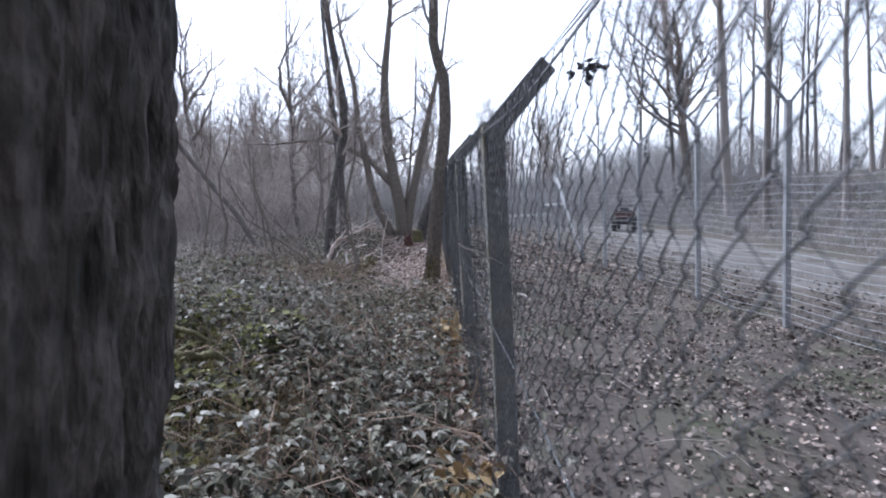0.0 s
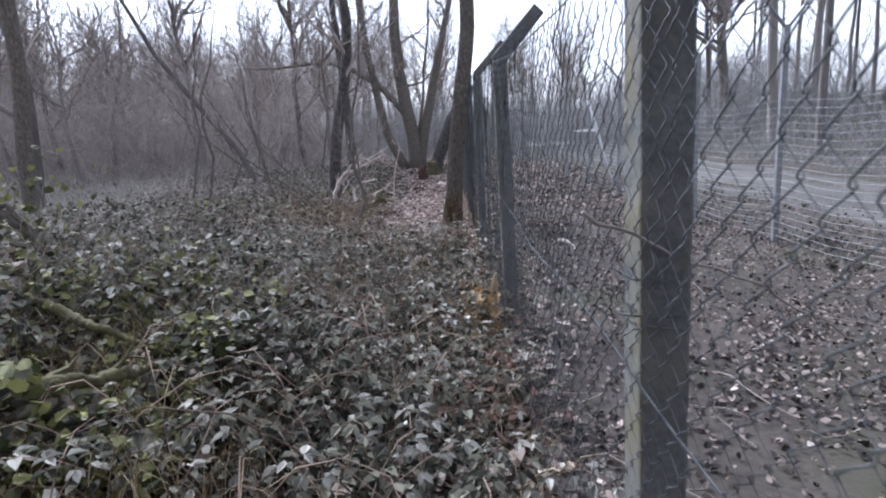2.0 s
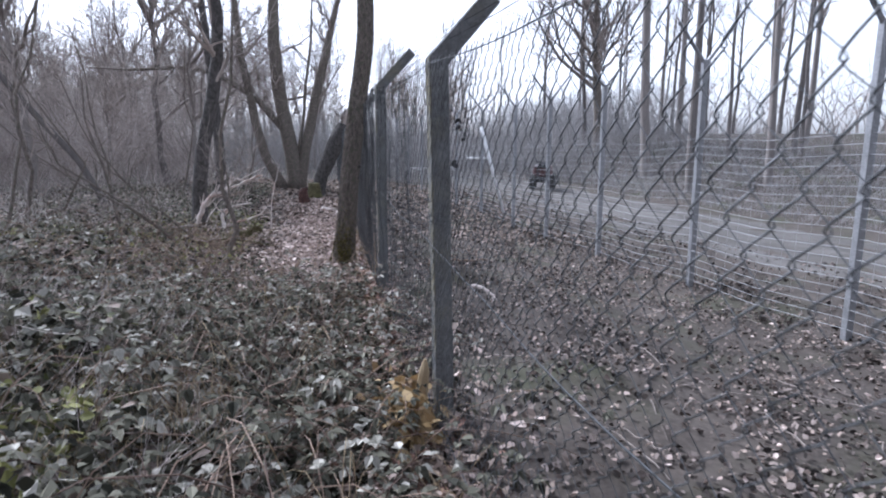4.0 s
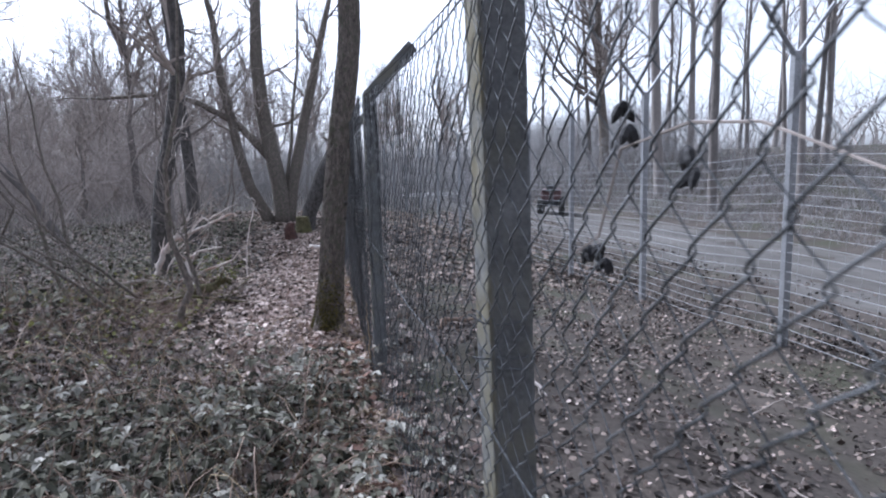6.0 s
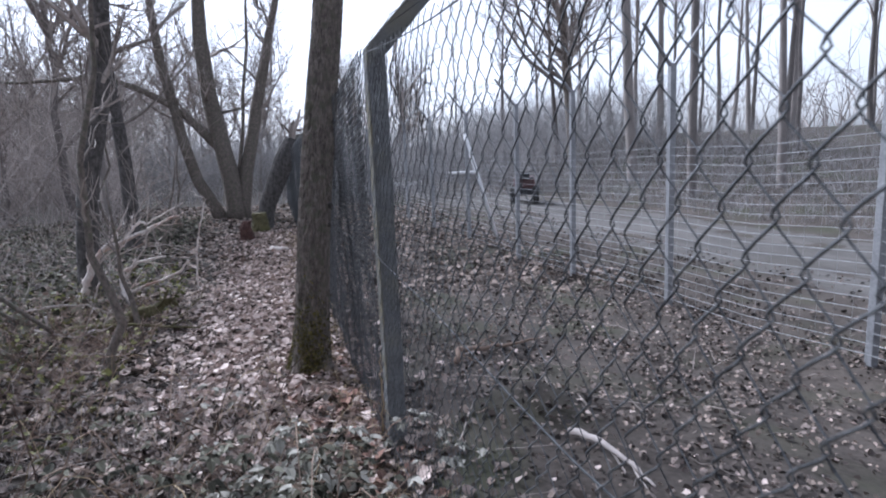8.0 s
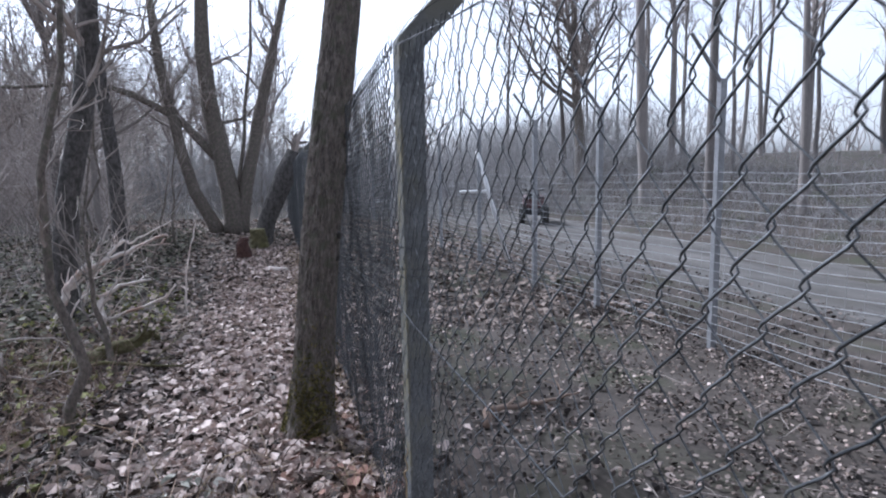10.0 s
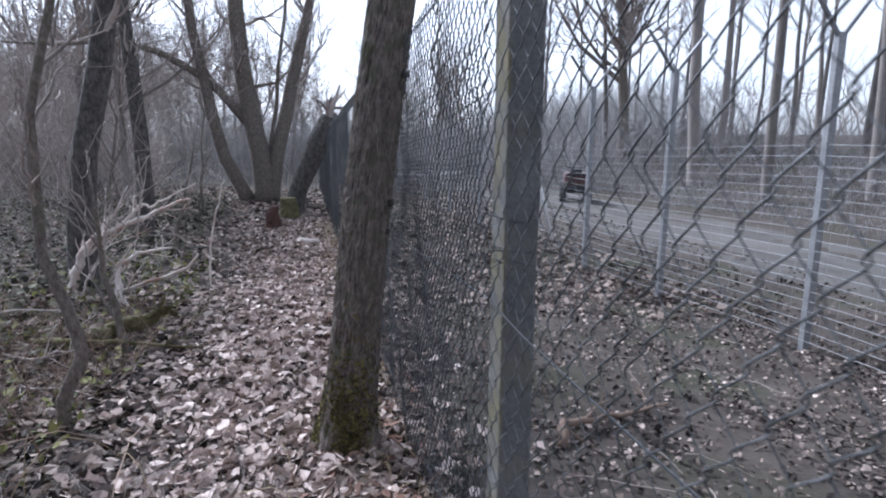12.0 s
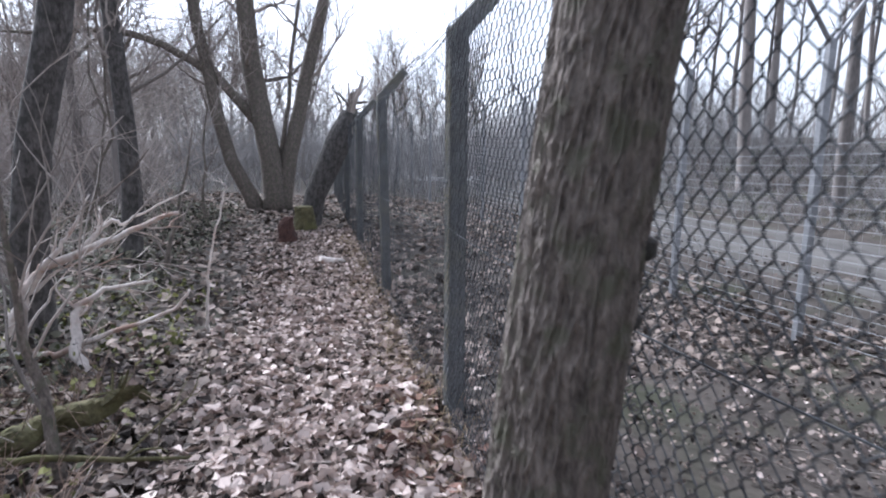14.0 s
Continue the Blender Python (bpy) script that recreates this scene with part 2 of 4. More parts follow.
g = Geo()
tys = list(np.arange(-30, 60, 0.3))
tus = [i / 20 for i in range(21)]
for y in tys:
    for u in tus:
        x = TRACK_LO + u * (TRACK_HI - TRACK_LO) + track_x(y)
        crown = 0.07 * (1 - (2 * abs(u - 0.5)) ** 3) - 0.03
        rut = 0.035 * math.exp(-((u - 0.3) / 0.06) ** 2) + 0.035 * math.exp(-((u - 0.7) / 0.06) ** 2)
        rough = 0.03 * noise.noise((x * 1.6, y * 0.5, 0)) + 0.012 * noise.noise((x * 5, y * 2.5, 4))
        g.v.append((x, y, land(x, y) + crown - rut + rough))
w = len(tus)
g.f = [(j * w + i, j * w + i + 1, (j + 1) * w + i + 1, (j + 1) * w + i) for j in range(len(tys) - 1) for i in range(w - 1)]
road = tagged(part("road", g, M_TRACK, smooth=True), "grey muddy gravel track with two worn wheel ruts", "road", kind="structure")


# ---- trees ----
def rand_dir(rng, way, angle):
    """A direction at that angle from way, turned at random round it."""
    side = way.orthogonal().normalized()
    side = Matrix.Rotation(rng.uniform(0, 2 * math.pi), 3, way) @ side
    return (way * math.cos(angle) + side * math.sin(angle)).normalized()


def grow(geo, rng, start, way, length, r, depth, sides, wild=0.22, lift=0.12, kids=(4, 6), shrink=0.55):
    """A bent, tapered branch with smaller ones along it."""
    n = 5 if depth else 3
    pts, rad = [Vector(start)], [r]
    d = Vector(way)
    for i in range(n):
        d = (d + Vector((rng.gauss(0, wild), rng.gauss(0, wild), rng.gauss(0, wild) + lift))).normalized()
        pts.append(pts[-1] + d * length / n)
        rad.append(r * (1 - 0.85 * (i + 1) / n) + 0.0015)
    geo.tube(pts, rad, sides, cap=False)
    if depth:
        for _ in range(rng.randint(*kids)):
            i = rng.randint(1, n - 1)
            k = rng.random()
            p = pts[i].lerp(pts[i + 1], k)
            seg = (pts[i + 1] - pts[i]).normalized()
            grow(geo, rng, p, rand_dir(rng, seg, rng.uniform(0.45, 1.0)), length * rng.uniform(0.35, 0.65), rad[i] * shrink, depth - 1, 4 if depth > 1 else 3, wild, lift, kids, shrink)


def trunk_points(base, lean, height, rng, n=10, wobble=0.06):
    pts = []
    ox = oy = 0.0
    for i in range(n + 1):
        k = i / n
        pts.append(Vector((base[0] + lean[0] * k + ox, base[1] + lean[1] * k + oy, base[2] + height * k)))
        ox += rng.gauss(0, wobble) * height / n
        oy += rng.gauss(0, wobble) * height / n
    return pts


def bark_trunk(pts, radii, sides, seed, depth=0.012, flare=0.5, rings=90, ridge_w=0.025, ridge_l=0.12, bias=1.25):
    """A trunk whose bark stands out in broken vertical ridges, with a flared foot."""
    g = Geo()
    n = len(pts) - 1
    for j in range(rings + 1):
        k = (j / rings) ** bias * n
        i = min(int(k), n - 1)
        f = k - i
        p0, p1, p2, p3 = pts[max(i - 1, 0)], pts[i], pts[i + 1], pts[min(i + 2, n)]
        p = p1.lerp(p2, f)
        p = p + 0.5 * f * (1 - f) * ((p2 - p1) - 0.5 * (p3 - p0) + (p1 - p0) * 0.25)
        r = radii[i] * (1 - f) + radii[i + 1] * f
        z = p.z - pts[0].z
        foot = flare * math.exp(-z / 0.16)
        for s in range(sides):
            a = 2 * math.pi * s / sides
            c, q = math.cos(a), math.sin(a)
            wav = 0.35 * noise.noise((c * 2 + seed, q * 2, z * 5))
            u = r / ridge_w
            ridge = 1 - 2.6 * abs(noise.noise((c * u + seed + wav, q * u, z / ridge_l)))
            fine = noise.noise((c * u * 2.7 + seed, q * u * 2.7, z / ridge_l * 3.1)) * 0.45
            lump = noise.noise((c * 1.3 + seed, q * 1.3, z * 1.2)) * 0.06
            root = 1 + foot * (1 + 0.5 * math.sin(a * 4 + seed))
            rr = r * root * (1 + lump) + depth * (max(ridge, -0.4) + fine)
            g.v.append(Vector((p.x + c * rr, p.y + q * rr, p.z)))
    for j in range(rings):
        for s in range(sides):
            a, b = j * sides + s, j * sides + (s + 1) % sides
            g.f.append((a, b, b + sides, a + sides))
    g.f.append(tuple(range(rings * sides, (rings + 1) * sides)))
    return g


def tree(name, label, pts, radii, seed, limbs=8, crown_from=0.35, limb_len=2.0, near=False, material=None, depth=2, extra=(), group="", up=0.5, flare=0.5, bark=(0.007, 0.014, 0.075), shrink=0.55):
    """A bare winter tree: trunk through the given points, crown of bare limbs and twigs."""
    rng = random.Random(seed)
    at = Vector(pts[0])
    ob = thing(name, label, "tree", at, group)
    loc = [Vector(p) - at for p in pts]
    if near:
        geo = bark_trunk(loc, radii, 190, seed, bark[0], flare, 340, bark[1], bark[2], 1.5)
    else:
        geo = Geo().tube([loc[0] - Vector((0, 0, 0.15))] + loc, [radii[0] * 1.5] + list(radii), 12)
    part("trunk", geo, material or M_BARK, ob, smooth=not near)
    crown = Geo()
    n = len(loc) - 1
    for _ in range(limbs):
        k = rng.uniform(crown_from, 0.98) * n
        i = min(int(k), n - 1)
        p = loc[i].lerp(loc[i + 1], k - i)
        seg = (loc[i + 1] - loc[i]).normalized()
        r = (radii[i] * (1 - k + i) + radii[i + 1] * (k - i)) * rng.uniform(0.3, 0.55)
        d = rand_dir(rng, seg, rng.uniform(0.6, 1.15))
        d = (d + Vector((0, 0, up))).normalized()
        grow(crown, rng, p, d, limb_len * rng.uniform(0.6, 1.2), r, depth, 5, shrink=shrink)
    for start, way, length, r in extra:
        grow(crown, rng, Vector(start) - at, Vector(way).normalized(), length, r, depth, 6, shrink=shrink)
    if crown.v:
        part("crown", crown, M_TWIG, ob, "bare grey-brown twigs")
    return ob


def V(x, y, z):
    return Vector((x, y, z))


def on(x, y, sink=0.0):
    return V(x, y, land(x, y) - sink)


# the big trunk beside the start of the walk
tree("tree", "thick old tree with dark deeply ridged bark, close beside the path",
     [on(-0.67, 0.58, 0.08), V(-0.675, 0.585, 1.0), V(-0.56, 0.59, 2.0), V(-0.53, 0.6, 3.2), V(-0.6, 0.65, 6.0), V(-0.6, 0.7, 9.0)],
     [0.165, 0.162, 0.155, 0.15, 0.12, 0.05], 3, 9, 0.6, 2.5, near=True, material=M_BARK_NEAR, flare=0.35, bark=(0.014, 0.022, 0.15))
# the leaning trunk against the fence
tree("tree", "leaning tree with grooved brown bark and mossy foot against the fence",
     [on(-0.235, 9.66, 0.06), V(-0.172, 9.66, 0.4), V(-0.118, 9.66, 0.95), V(-0.05, 9.67, 1.46), V(0.025, 9.68, 1.95), V(0.11, 9.7, 2.55), V(0.115, 9.7, 3.3), V(-0.03, 9.7, 3.87), V(0.0, 9.7, 4.5), V(0.1, 9.8, 6.5), V(0.0, 9.8, 8.5)],
     [0.128, 0.112, 0.108, 0.105, 0.1, 0.092, 0.084, 0.075, 0.07, 0.05, 0.02], 11, 5, 0.72, 1.6, near=True,
     extra=[((0.08, 9.7, 3.32), (0.85, -0.1, 0.35), 0.55, 0.018), ((-0.03, 9.7, 3.9), (-0.9, 0.1, 0.4), 0.5, 0.016)], flare=0.55)
# the slender forked tree in the wood
tree("tree", "slender dark forked tree among undergrowth",
     [on(-2.6, 13.4, 0.05), V(-2.56, 13.4, 0.5), V(-2.46, 13.4, 1.2), V(-2.25, 13.4, 2.0), V(-2.12, 13.4, 2.7), V(-2.06, 13.4, 3.4), V(-2.25, 13.4, 4.8), V(-2.4, 13.4, 6.2), V(-2.3, 13.5, 8.6)],
     [0.15, 0.125, 0.115, 0.11, 0.1, 0.095, 0.08, 0.06, 0.02], 21, 8, 0.4, 1.5, material=M_BARK_NEAR,
     extra=[((-2.21, 13.4, 2.5), (0.8, 0.1, 0.5), 1.8, 0.028)])
tree("tree", "slim dark leaning tree in the wood",
     [on(-2.75, 16.4, 0.05), V(-2.68, 16.4, 0.6), V(-2.68, 16.4, 1.4), V(-2.72, 16.4, 2.3), V(-2.75, 16.4, 3.0), V(-2.9, 16.5, 5.0), V(-3.0, 16.5, 8.0)],
     [0.13, 0.115, 0.105, 0.095, 0.085, 0.06, 0.02], 22, 7, 0.4, 1.5, material=M_BARK_NEAR)
# the many-stemmed tree
MS = on(-1.42, 22.6)
multi = thing("multi_stemmed_tree", "many-stemmed tree with several tall grey trunks from one foot", "tree", MS)
rng = random.Random(31)
crown = Geo()
# (offset and height) pairs up each stem, and its radius
STEMS = (((0.05, 0.3, -0.02, 1.1, -0.22, 2.3, -0.36, 3.3, -0.42, 4.7, -0.34, 6.2, 0.0, 8.6, 0.1, 11.0), 0.24),
         ((-0.5, 0.3, -0.88, 1.1, -1.12, 2.1, -1.2, 2.8, -1.45, 4.2, -1.53, 5.8, -1.9, 7.6, -2.1, 9.8), 0.15),
         ((0.22, 0.3, 0.38, 1.2, 0.62, 2.1, 0.82, 3.0, 1.1, 4.0, 1.3, 4.8, 1.8, 6.6, 2.3, 9.5), 0.18),
         ((0.1, 0.3, 0.2, 1.3, 0.42, 2.4, 0.5, 3.3, 0.72, 4.6, 0.8, 5.8, 0.9, 7.5, 1.0, 9.8), 0.05))
for flat, r in STEMS:
    pts = [V(flat[0] * 0.6, 0, -0.2)] + [V(flat[i], rng.uniform(-.12, .12), flat[i + 1]) for i in range(0, 16, 2)]
    part("stem", Geo().tube(pts, [r * k for k in (1.5, 1.12, 1.0, 0.92, 0.85, 0.76, 0.6, 0.36, 0.1)], 10), M_BARK, multi, smooth=True)
    for _ in range(13):
        k = rng.uniform(3.2, 7.9)
        i = int(k)
        grow(crown, rng, pts[i].lerp(pts[i + 1], k - i), V(rng.gauss(0, 1), rng.gauss(0, 1), 0.9).normalized(), rng.uniform(1.0, 2.4), r * 0.25, 2, 4)
grow(crown, rng, V(-0.5, 0, 2.4), V(-0.9, 0, 0.45).normalized(), 1.6, 0.06, 2, 6)
part("limb", Geo().tube([V(-0.2, 0, 1.85), V(-0.55, 0, 2.27), V(-0.96, 0, 2.77), V(-1.46, 0, 3.16), V(-2.13, 0, 3.54), V(-2.7, 0.05, 3.73), V(-3.4, 0.1, 3.78), V(-4.7, 0.2, 3.7), V(-6.0, 0.3, 3.75)], [0.12, 0.11, 0.1, 0.09, 0.078, 0.066, 0.055, 0.035, 0.01], 8), M_BARK, multi, "long arching dark limb", smooth=True)
for k in range(9):
    grow(crown, rng, V(-1.3 - 0.45 * k, 0.1, 3.05 + 0.7 * math.sin(0.3 * k)), V(rng.gauss(0, 0.6), rng.gauss(0, 0.5), 0.8).normalized(), rng.uniform(0.6, 1.4), 0.022, 1, 4)
part("crown", crown, M_TWIG, multi, "bare grey-brown twigs")
# leaning broken trunk and stump by the fence
tree("leaning_dead_tree", "dark leaning broken trunk, ivy-bound, beside the fence", [on(-0.66, 19.4, 0.1), V(-0.52, 19.4, 0.3), V(-0.31, 19.4, 0.75), V(-0.08, 19.4, 1.25), V(0.14, 19.4, 1.75)], [0.2, 0.19, 0.21, 0.23, 0.16], 41, 4, 0.6, 0.9, depth=1, material=M_BARK_NEAR)
stump = thing("tree_stump", "rotten dark red tree stump on the path side", "stump", on(-0.96, 17.75))
g = bark_trunk([V(0, 0, -0.1), V(0.01, 0, 0.15), V(-0.02, 0, 0.3), V(0.03, 0.02, 0.42)], [0.12, 0.11, 0.1, 0.06], 24, 5, 0.02, 0.6, 16)
part("body", g, M_ROT, stump)
stump2 = thing("tree_stump", "low mossy tree stump beside the leaning trunk", "stump", on(-0.72, 18.9))
part("body", bark_trunk([V(0, 0, -0.1), V(0.01, 0, 0.2), V(0, 0, 0.42)], [0.17, 0.16, 0.14], 24, 9, 0.02, 0.4, 12), M_MOSSBARK, stump2)
# curved sapling close to the path, and thin shoots
tree("sapling", "thin crooked grey sapling among dead branches",
     [on(-1.6, 10.05, 0.05), V(-1.6, 10.08, 0.05), V(-1.5, 10.12, 0.27), V(-1.57, 10.18, 0.5), V(-1.66, 10.2, 0.76), V(-1.64, 10.2, 1.45), V(-1.47, 10.2, 2.05), V(-1.4, 10.2, 2.9), V(-1.5, 10.2, 4.2)],
     [0.035, 0.033, 0.033, 0.03, 0.026, 0.022, 0.018, 0.013, 0.004], 51, 5, 0.4, 0.7, depth=1)
for i, (x, y, h, lx) in enumerate(((-1.62, 11.25, 1.5, -0.25), (-3.4, 12.2, 2.6, -0.4), (-4.0, 10.4, 3.2, 0.3), (-2.1, 15.3, 1.7, 0.15), (-3.3, 17.6, 3.6, 0.2), (-4.6, 15.6, 4.0, -0.3), (-5.4, 12.8, 3.8, 0.5), (-4.2, 19.2, 4.4, 0.2), (-2.4, 19.5, 2.4, 0.1))):
    rr = random.Random(60 + i)
    tree("sapling", "thin bare crooked sapling in the undergrowth", trunk_points(on(x, y, 0.05), (lx, 0.1), h, rr, 7, 0.16), [0.03 - 0.0035 * k for k in range(8)], 60 + i, 9, 0.15, 1.0, depth=1, group="saplings in the undergrowth")
# trunk standing further left
tree("tree", "straight grey tree with a broken top in the thicket",
     trunk_points(on(-6.2, 9.6, 0.1), (0.5, 0), 8.0, random.Random(71), 8, 0.03), [0.115, 0.108, 0.1, 0.095, 0.09, 0.08, 0.065, 0.045, 0.02], 71, 9, 0.3, 1.4)

tree("tree", "spreading oak with crooked bare limbs beyond the track",
     [on(12.95, 30, 0.1), V(12.88, 30, 2.5), V(12.7, 30, 4.2), V(12.6, 30, 5.4), V(12.55, 30, 7.8), V(12.2, 30, 10.0)], [0.26, 0.22, 0.2, 0.18, 0.13, 0.04], 81, 24, 0.35, 3.4, depth=3, shrink=0.62,
     extra=[((12.75, 30, 3.6), (-1, -0.1, 0.45), 6.0, 0.11), ((12.65, 30, 4.8), (-1, 0.1, 0.8), 5.0, 0.1), ((12.6, 30, 5.2), (-0.9, -0.3, 0.25), 4.5, 0.08), ((12.7, 30, 4.4), (1, 0.1, 0.7), 4.0, 0.09), ((12.55, 30, 6.5), (-0.8, 0.1, 0.9), 4.0, 0.07), ((12.7, 30, 4.0), (-1, 0.3, 0.2), 6.5, 0.09), ((12.6, 30, 5.6), (-1, -0.2, 0.5), 6.0, 0.09), ((12.55, 30, 7.0), (-1, 0.2, 0.5), 5.0, 0.07), ((12.5, 30, 8.0), (-0.9, -0.2, 0.4), 4.5, 0.06)], up=0.2)
tree("tree", "tall straight pale-barked tree beyond the track", trunk_points(on(12.1, 24, 0.1), (-0.7, 0), 12.5, random.Random(82), 9, 0.012), [0.2, 0.185, 0.175, 0.165, 0.155, 0.14, 0.12, 0.1, 0.06, 0.02], 82, 12, 0.5, 2.2, material=M_BARK_FAR)
tree("tree", "tall straight slim tree beyond the track", trunk_points(on(11.4, 20, 0.1), (-0.1, 0), 11.5, random.Random(83), 9, 0.012), [0.14, 0.13, 0.12, 0.115, 0.11, 0.1, 0.085, 0.07, 0.04, 0.015], 83, 12, 0.5, 1.8, material=M_BARK_FAR)
tree("tree", "bent leaning grey tree in the wood", [on(-5.6, 18, 0.1), V(-6.13, 18, 0.86), V(-6.8, 18, 1.75), V(-7.37, 18, 2.54), V(-8.04, 18, 3.52), V(-8.5, 18, 4.5), V(-8.93, 18, 5.4), V(-9.2, 18, 7.0)], [0.08, 0.075, 0.07, 0.066, 0.06, 0.05, 0.04, 0.015], 84, 12, 0.2, 1.8, material=M_BARK_FAR)

# ---- background wood: a few kinds of bare tree, set out many times ----
LOW = ((7.5, 0.085), (8.6, 0.1), (6.4, 0.075), (9.2, 0.12), (8.0, 0.085), (5.8, 0.07))
TALL = ((12.0, 0.11), (13.0, 0.15), (11.0, 0.085), (12.5, 0.12))


def low_tree(k):
    """A crooked tree that forks low and ends in a spread of fine twigs."""
    h, r = LOW[k]
    rr = random.Random(100 + k)
    pts = trunk_points(V(0, 0, 0), (rr.uniform(-0.9, 0.9), rr.uniform(-0.6, 0.6)), h, rr, 9, 0.12)
    forks = []
    for _ in range(3):
        i = rr.randint(2, 5)
        forks.append((pts[i], (rr.gauss(0, 1), rr.gauss(0, 1), 1.3), h * rr.uniform(0.35, 0.5), r * rr.uniform(0.5, 0.7)))
    return tree("tree", "crooked bare grey-brown tree in the winter wood", pts, [r * (1 - 0.095 * i) * (1.15 if i == 0 else 1) for i in range(10)], 100 + k, 34, 0.3, h * 0.25, depth=2, extra=forks, group="trees of the winter wood", material=M_BARK_FAR, up=0.5, shrink=0.66)


def tall_tree(k):
    """A straight tree whose limbs begin high up."""
    h, r = TALL[k]
    rr = random.Random(120 + k)
    pts = trunk_points(V(0, 0, 0), (rr.uniform(-0.6, 0.6), rr.uniform(-0.4, 0.4)), h, rr, 9, 0.035)
    return tree("tree", "tall slender bare tree beyond the track", pts, [r * (1 - 0.09 * i) * (1.15 if i == 0 else 1) for i in range(10)], 120 + k, 20, 0.36, h * 0.17, depth=2, group="tall trees beyond the track", material=M_BARK_FAR, up=0.9)


spots, stands = [], []
rng = random.Random(7)


def clear(x, y, d):
    return all((x - a) ** 2 + (y - b) ** 2 > d * d for a, b in spots)


def plant(kind, n, xlo, xhi, ylo, yhi, gap, ok=lambda x, y: True):
    made = 0
    for _ in range(n * 30):
        x, y = rng.uniform(xlo, xhi), rng.uniform(ylo, yhi)
        if ok(x, y) and clear(x, y, gap):
            spots.append((x, y))
            stands.append((kind, x, y))
            made += 1
            if made == n:
                break


plant("low", 12, -18, -3.6, 20, 34, 1.8, lambda x, y: x < -0.16 * (y - 6))
plant("low", 140, -46, -4, 32, 60, 1.4, lambda x, y: x < -0.14 * (y - 6))
plant("low", 8, -30, -8, 12, 30, 2.6, lambda x, y: x < -0.6 * y)
plant("low", 11, -7, 0.2, 32, 60, 1.6, lambda x, y: x > -0.14 * (y - 6))
plant("tall", 27, 11.5, 32, 20, 60, 2.0, lambda x, y: x > 7 + 0.17 * (y - 5))
plant("tall", 7, 12.5, 28, 6, 22, 2.4)
plant("low", 14, 3, 11, 42, 64, 2.2)
# unseen trees behind the start, added to keep sky light off the posts
plant("low", 40, -14, 14, -16, -4, 1.5)
made = {"low": [], "tall": []}
for kind, x, y in stands:
    m = Matrix.Translation((x, y, land(x, y) - 0.1)) @ Matrix.Rotation(rng.uniform(0, 6.28), 4, "Z")
    built = made[kind]
    count = len(LOW) if kind == "low" else len(TALL)
    if len(built) < count:
        ob = low_tree(len(built)) if kind == "low" else tall_tree(len(built))
        ob.matrix_basis = m
    else:
        ob = copy_thing(built[len(built) % count], m)
    built.append(ob)

# ---- undergrowth: brush of thin stems that nobody could count ----
def brush(name, label, n, place, material, seed, sides=3, hmul=1.0, shoots=(2, 3, 3), lean=0.35):
    rr = random.Random(seed)
    g = Geo()
    for _ in range(n):
        x, y, h, r = place(rr)
        p = V(x, y, land(x, y) - 0.03)
        d = V(rr.gauss(0, lean), rr.gauss(0, lean), 1).normalized()
        pts, rad = [p], [r]
        for i in range(4):
            pts.append(pts[-1] + d * h * hmul / 4)
            d = (d + V(rr.gauss(0, 0.28), rr.gauss(0, 0.28), rr.gauss(0, 0.2))).normalized()
            rad.append(r * (0.78 - 0.19 * i))
        g.tube(pts, rad, sides, cap=False)
        for i in shoots:
            q = pts[i].lerp(pts[i + 1], rr.random())
            e = rand_dir(rr, d, rr.uniform(0.5, 1.1))
            L = h * hmul * rr.uniform(0.2, 0.45)
            g.tube([q, q + e * L * 0.5, q + e * L + V(0, 0, 0.1 * L)], [r * 0.5, r * 0.4, r * 0.2], 3, cap=False)
    return tagged(part(name, g, material), label, "undergrowth", kind="stuff")


def left_far(rr):
    y = rr.uniform(13, 44)
    return rr.uniform(-34, -0.16 * (y - 10) - 1.9), y, rr.uniform(0.3, 1.0) * (0.3 + 0.06 * (y - 12)), rr.uniform(0.004, 0.01)


def left_near(rr):
    y = rr.uniform(7, 17)
    return -3.1 - abs(rr.gauss(0, 2.6)), y, rr.uniform(0.2, 0.6), rr.uniform(0.002, 0.005)


def right_far(rr):
    y = rr.uniform(2, 52)
    x = TRACK_HI + track_x(y) + 0.5 + abs(rr.gauss(0, 3.6))
    return x, y, rr.uniform(0.4, 1.0) * (0.35 + 0.0027 * min(32, y) ** 2) * (0.35 + 0.65 * step((x - 10) / 4)), rr.uniform(0.004, 0.01)


def ahead(rr):
    y = rr.uniform(26, 60)
    return rr.uniform(-0.16 * (y - 10) - 2, 12 + 0.2 * y), y, rr.uniform(1.0, 2.4) + 0.02 * y, rr.uniform(0.009, 0.018)


def around(rr):
    a, d = rr.uniform(0, 2 * math.pi), rr.uniform(48, 75)
    return d * math.cos(a), 8 + d * math.sin(a), rr.uniform(3, 6.5), rr.uniform(0.03, 0.06)


brush("undergrowth", "grey-brown tangle of bare shrubs under the trees", 5600, left_far, M_BRUSH, 201, lean=0.5)
def left_deep(rr):
    y = rr.uniform(22, 46)
    return rr.uniform(-36, -0.2 * (y - 10) - 1.5), y, rr.uniform(1.6, 5.4), rr.uniform(0.008, 0.018)


brush("undergrowth", "tall grey thicket deep in the wood", 5200, left_deep, M_BRUSH, 206, shoots=(1, 2, 2, 3, 3, 3), lean=0.55)
def left_mid(rr):
    x, y = -0.5 - abs(rr.gauss(0, 1.7)), rr.uniform(4.2, 9.5)
    return x, y, rr.uniform(0.12, 0.3) + 0.9 * thicket(x, y), rr.uniform(0.0015, 0.003)


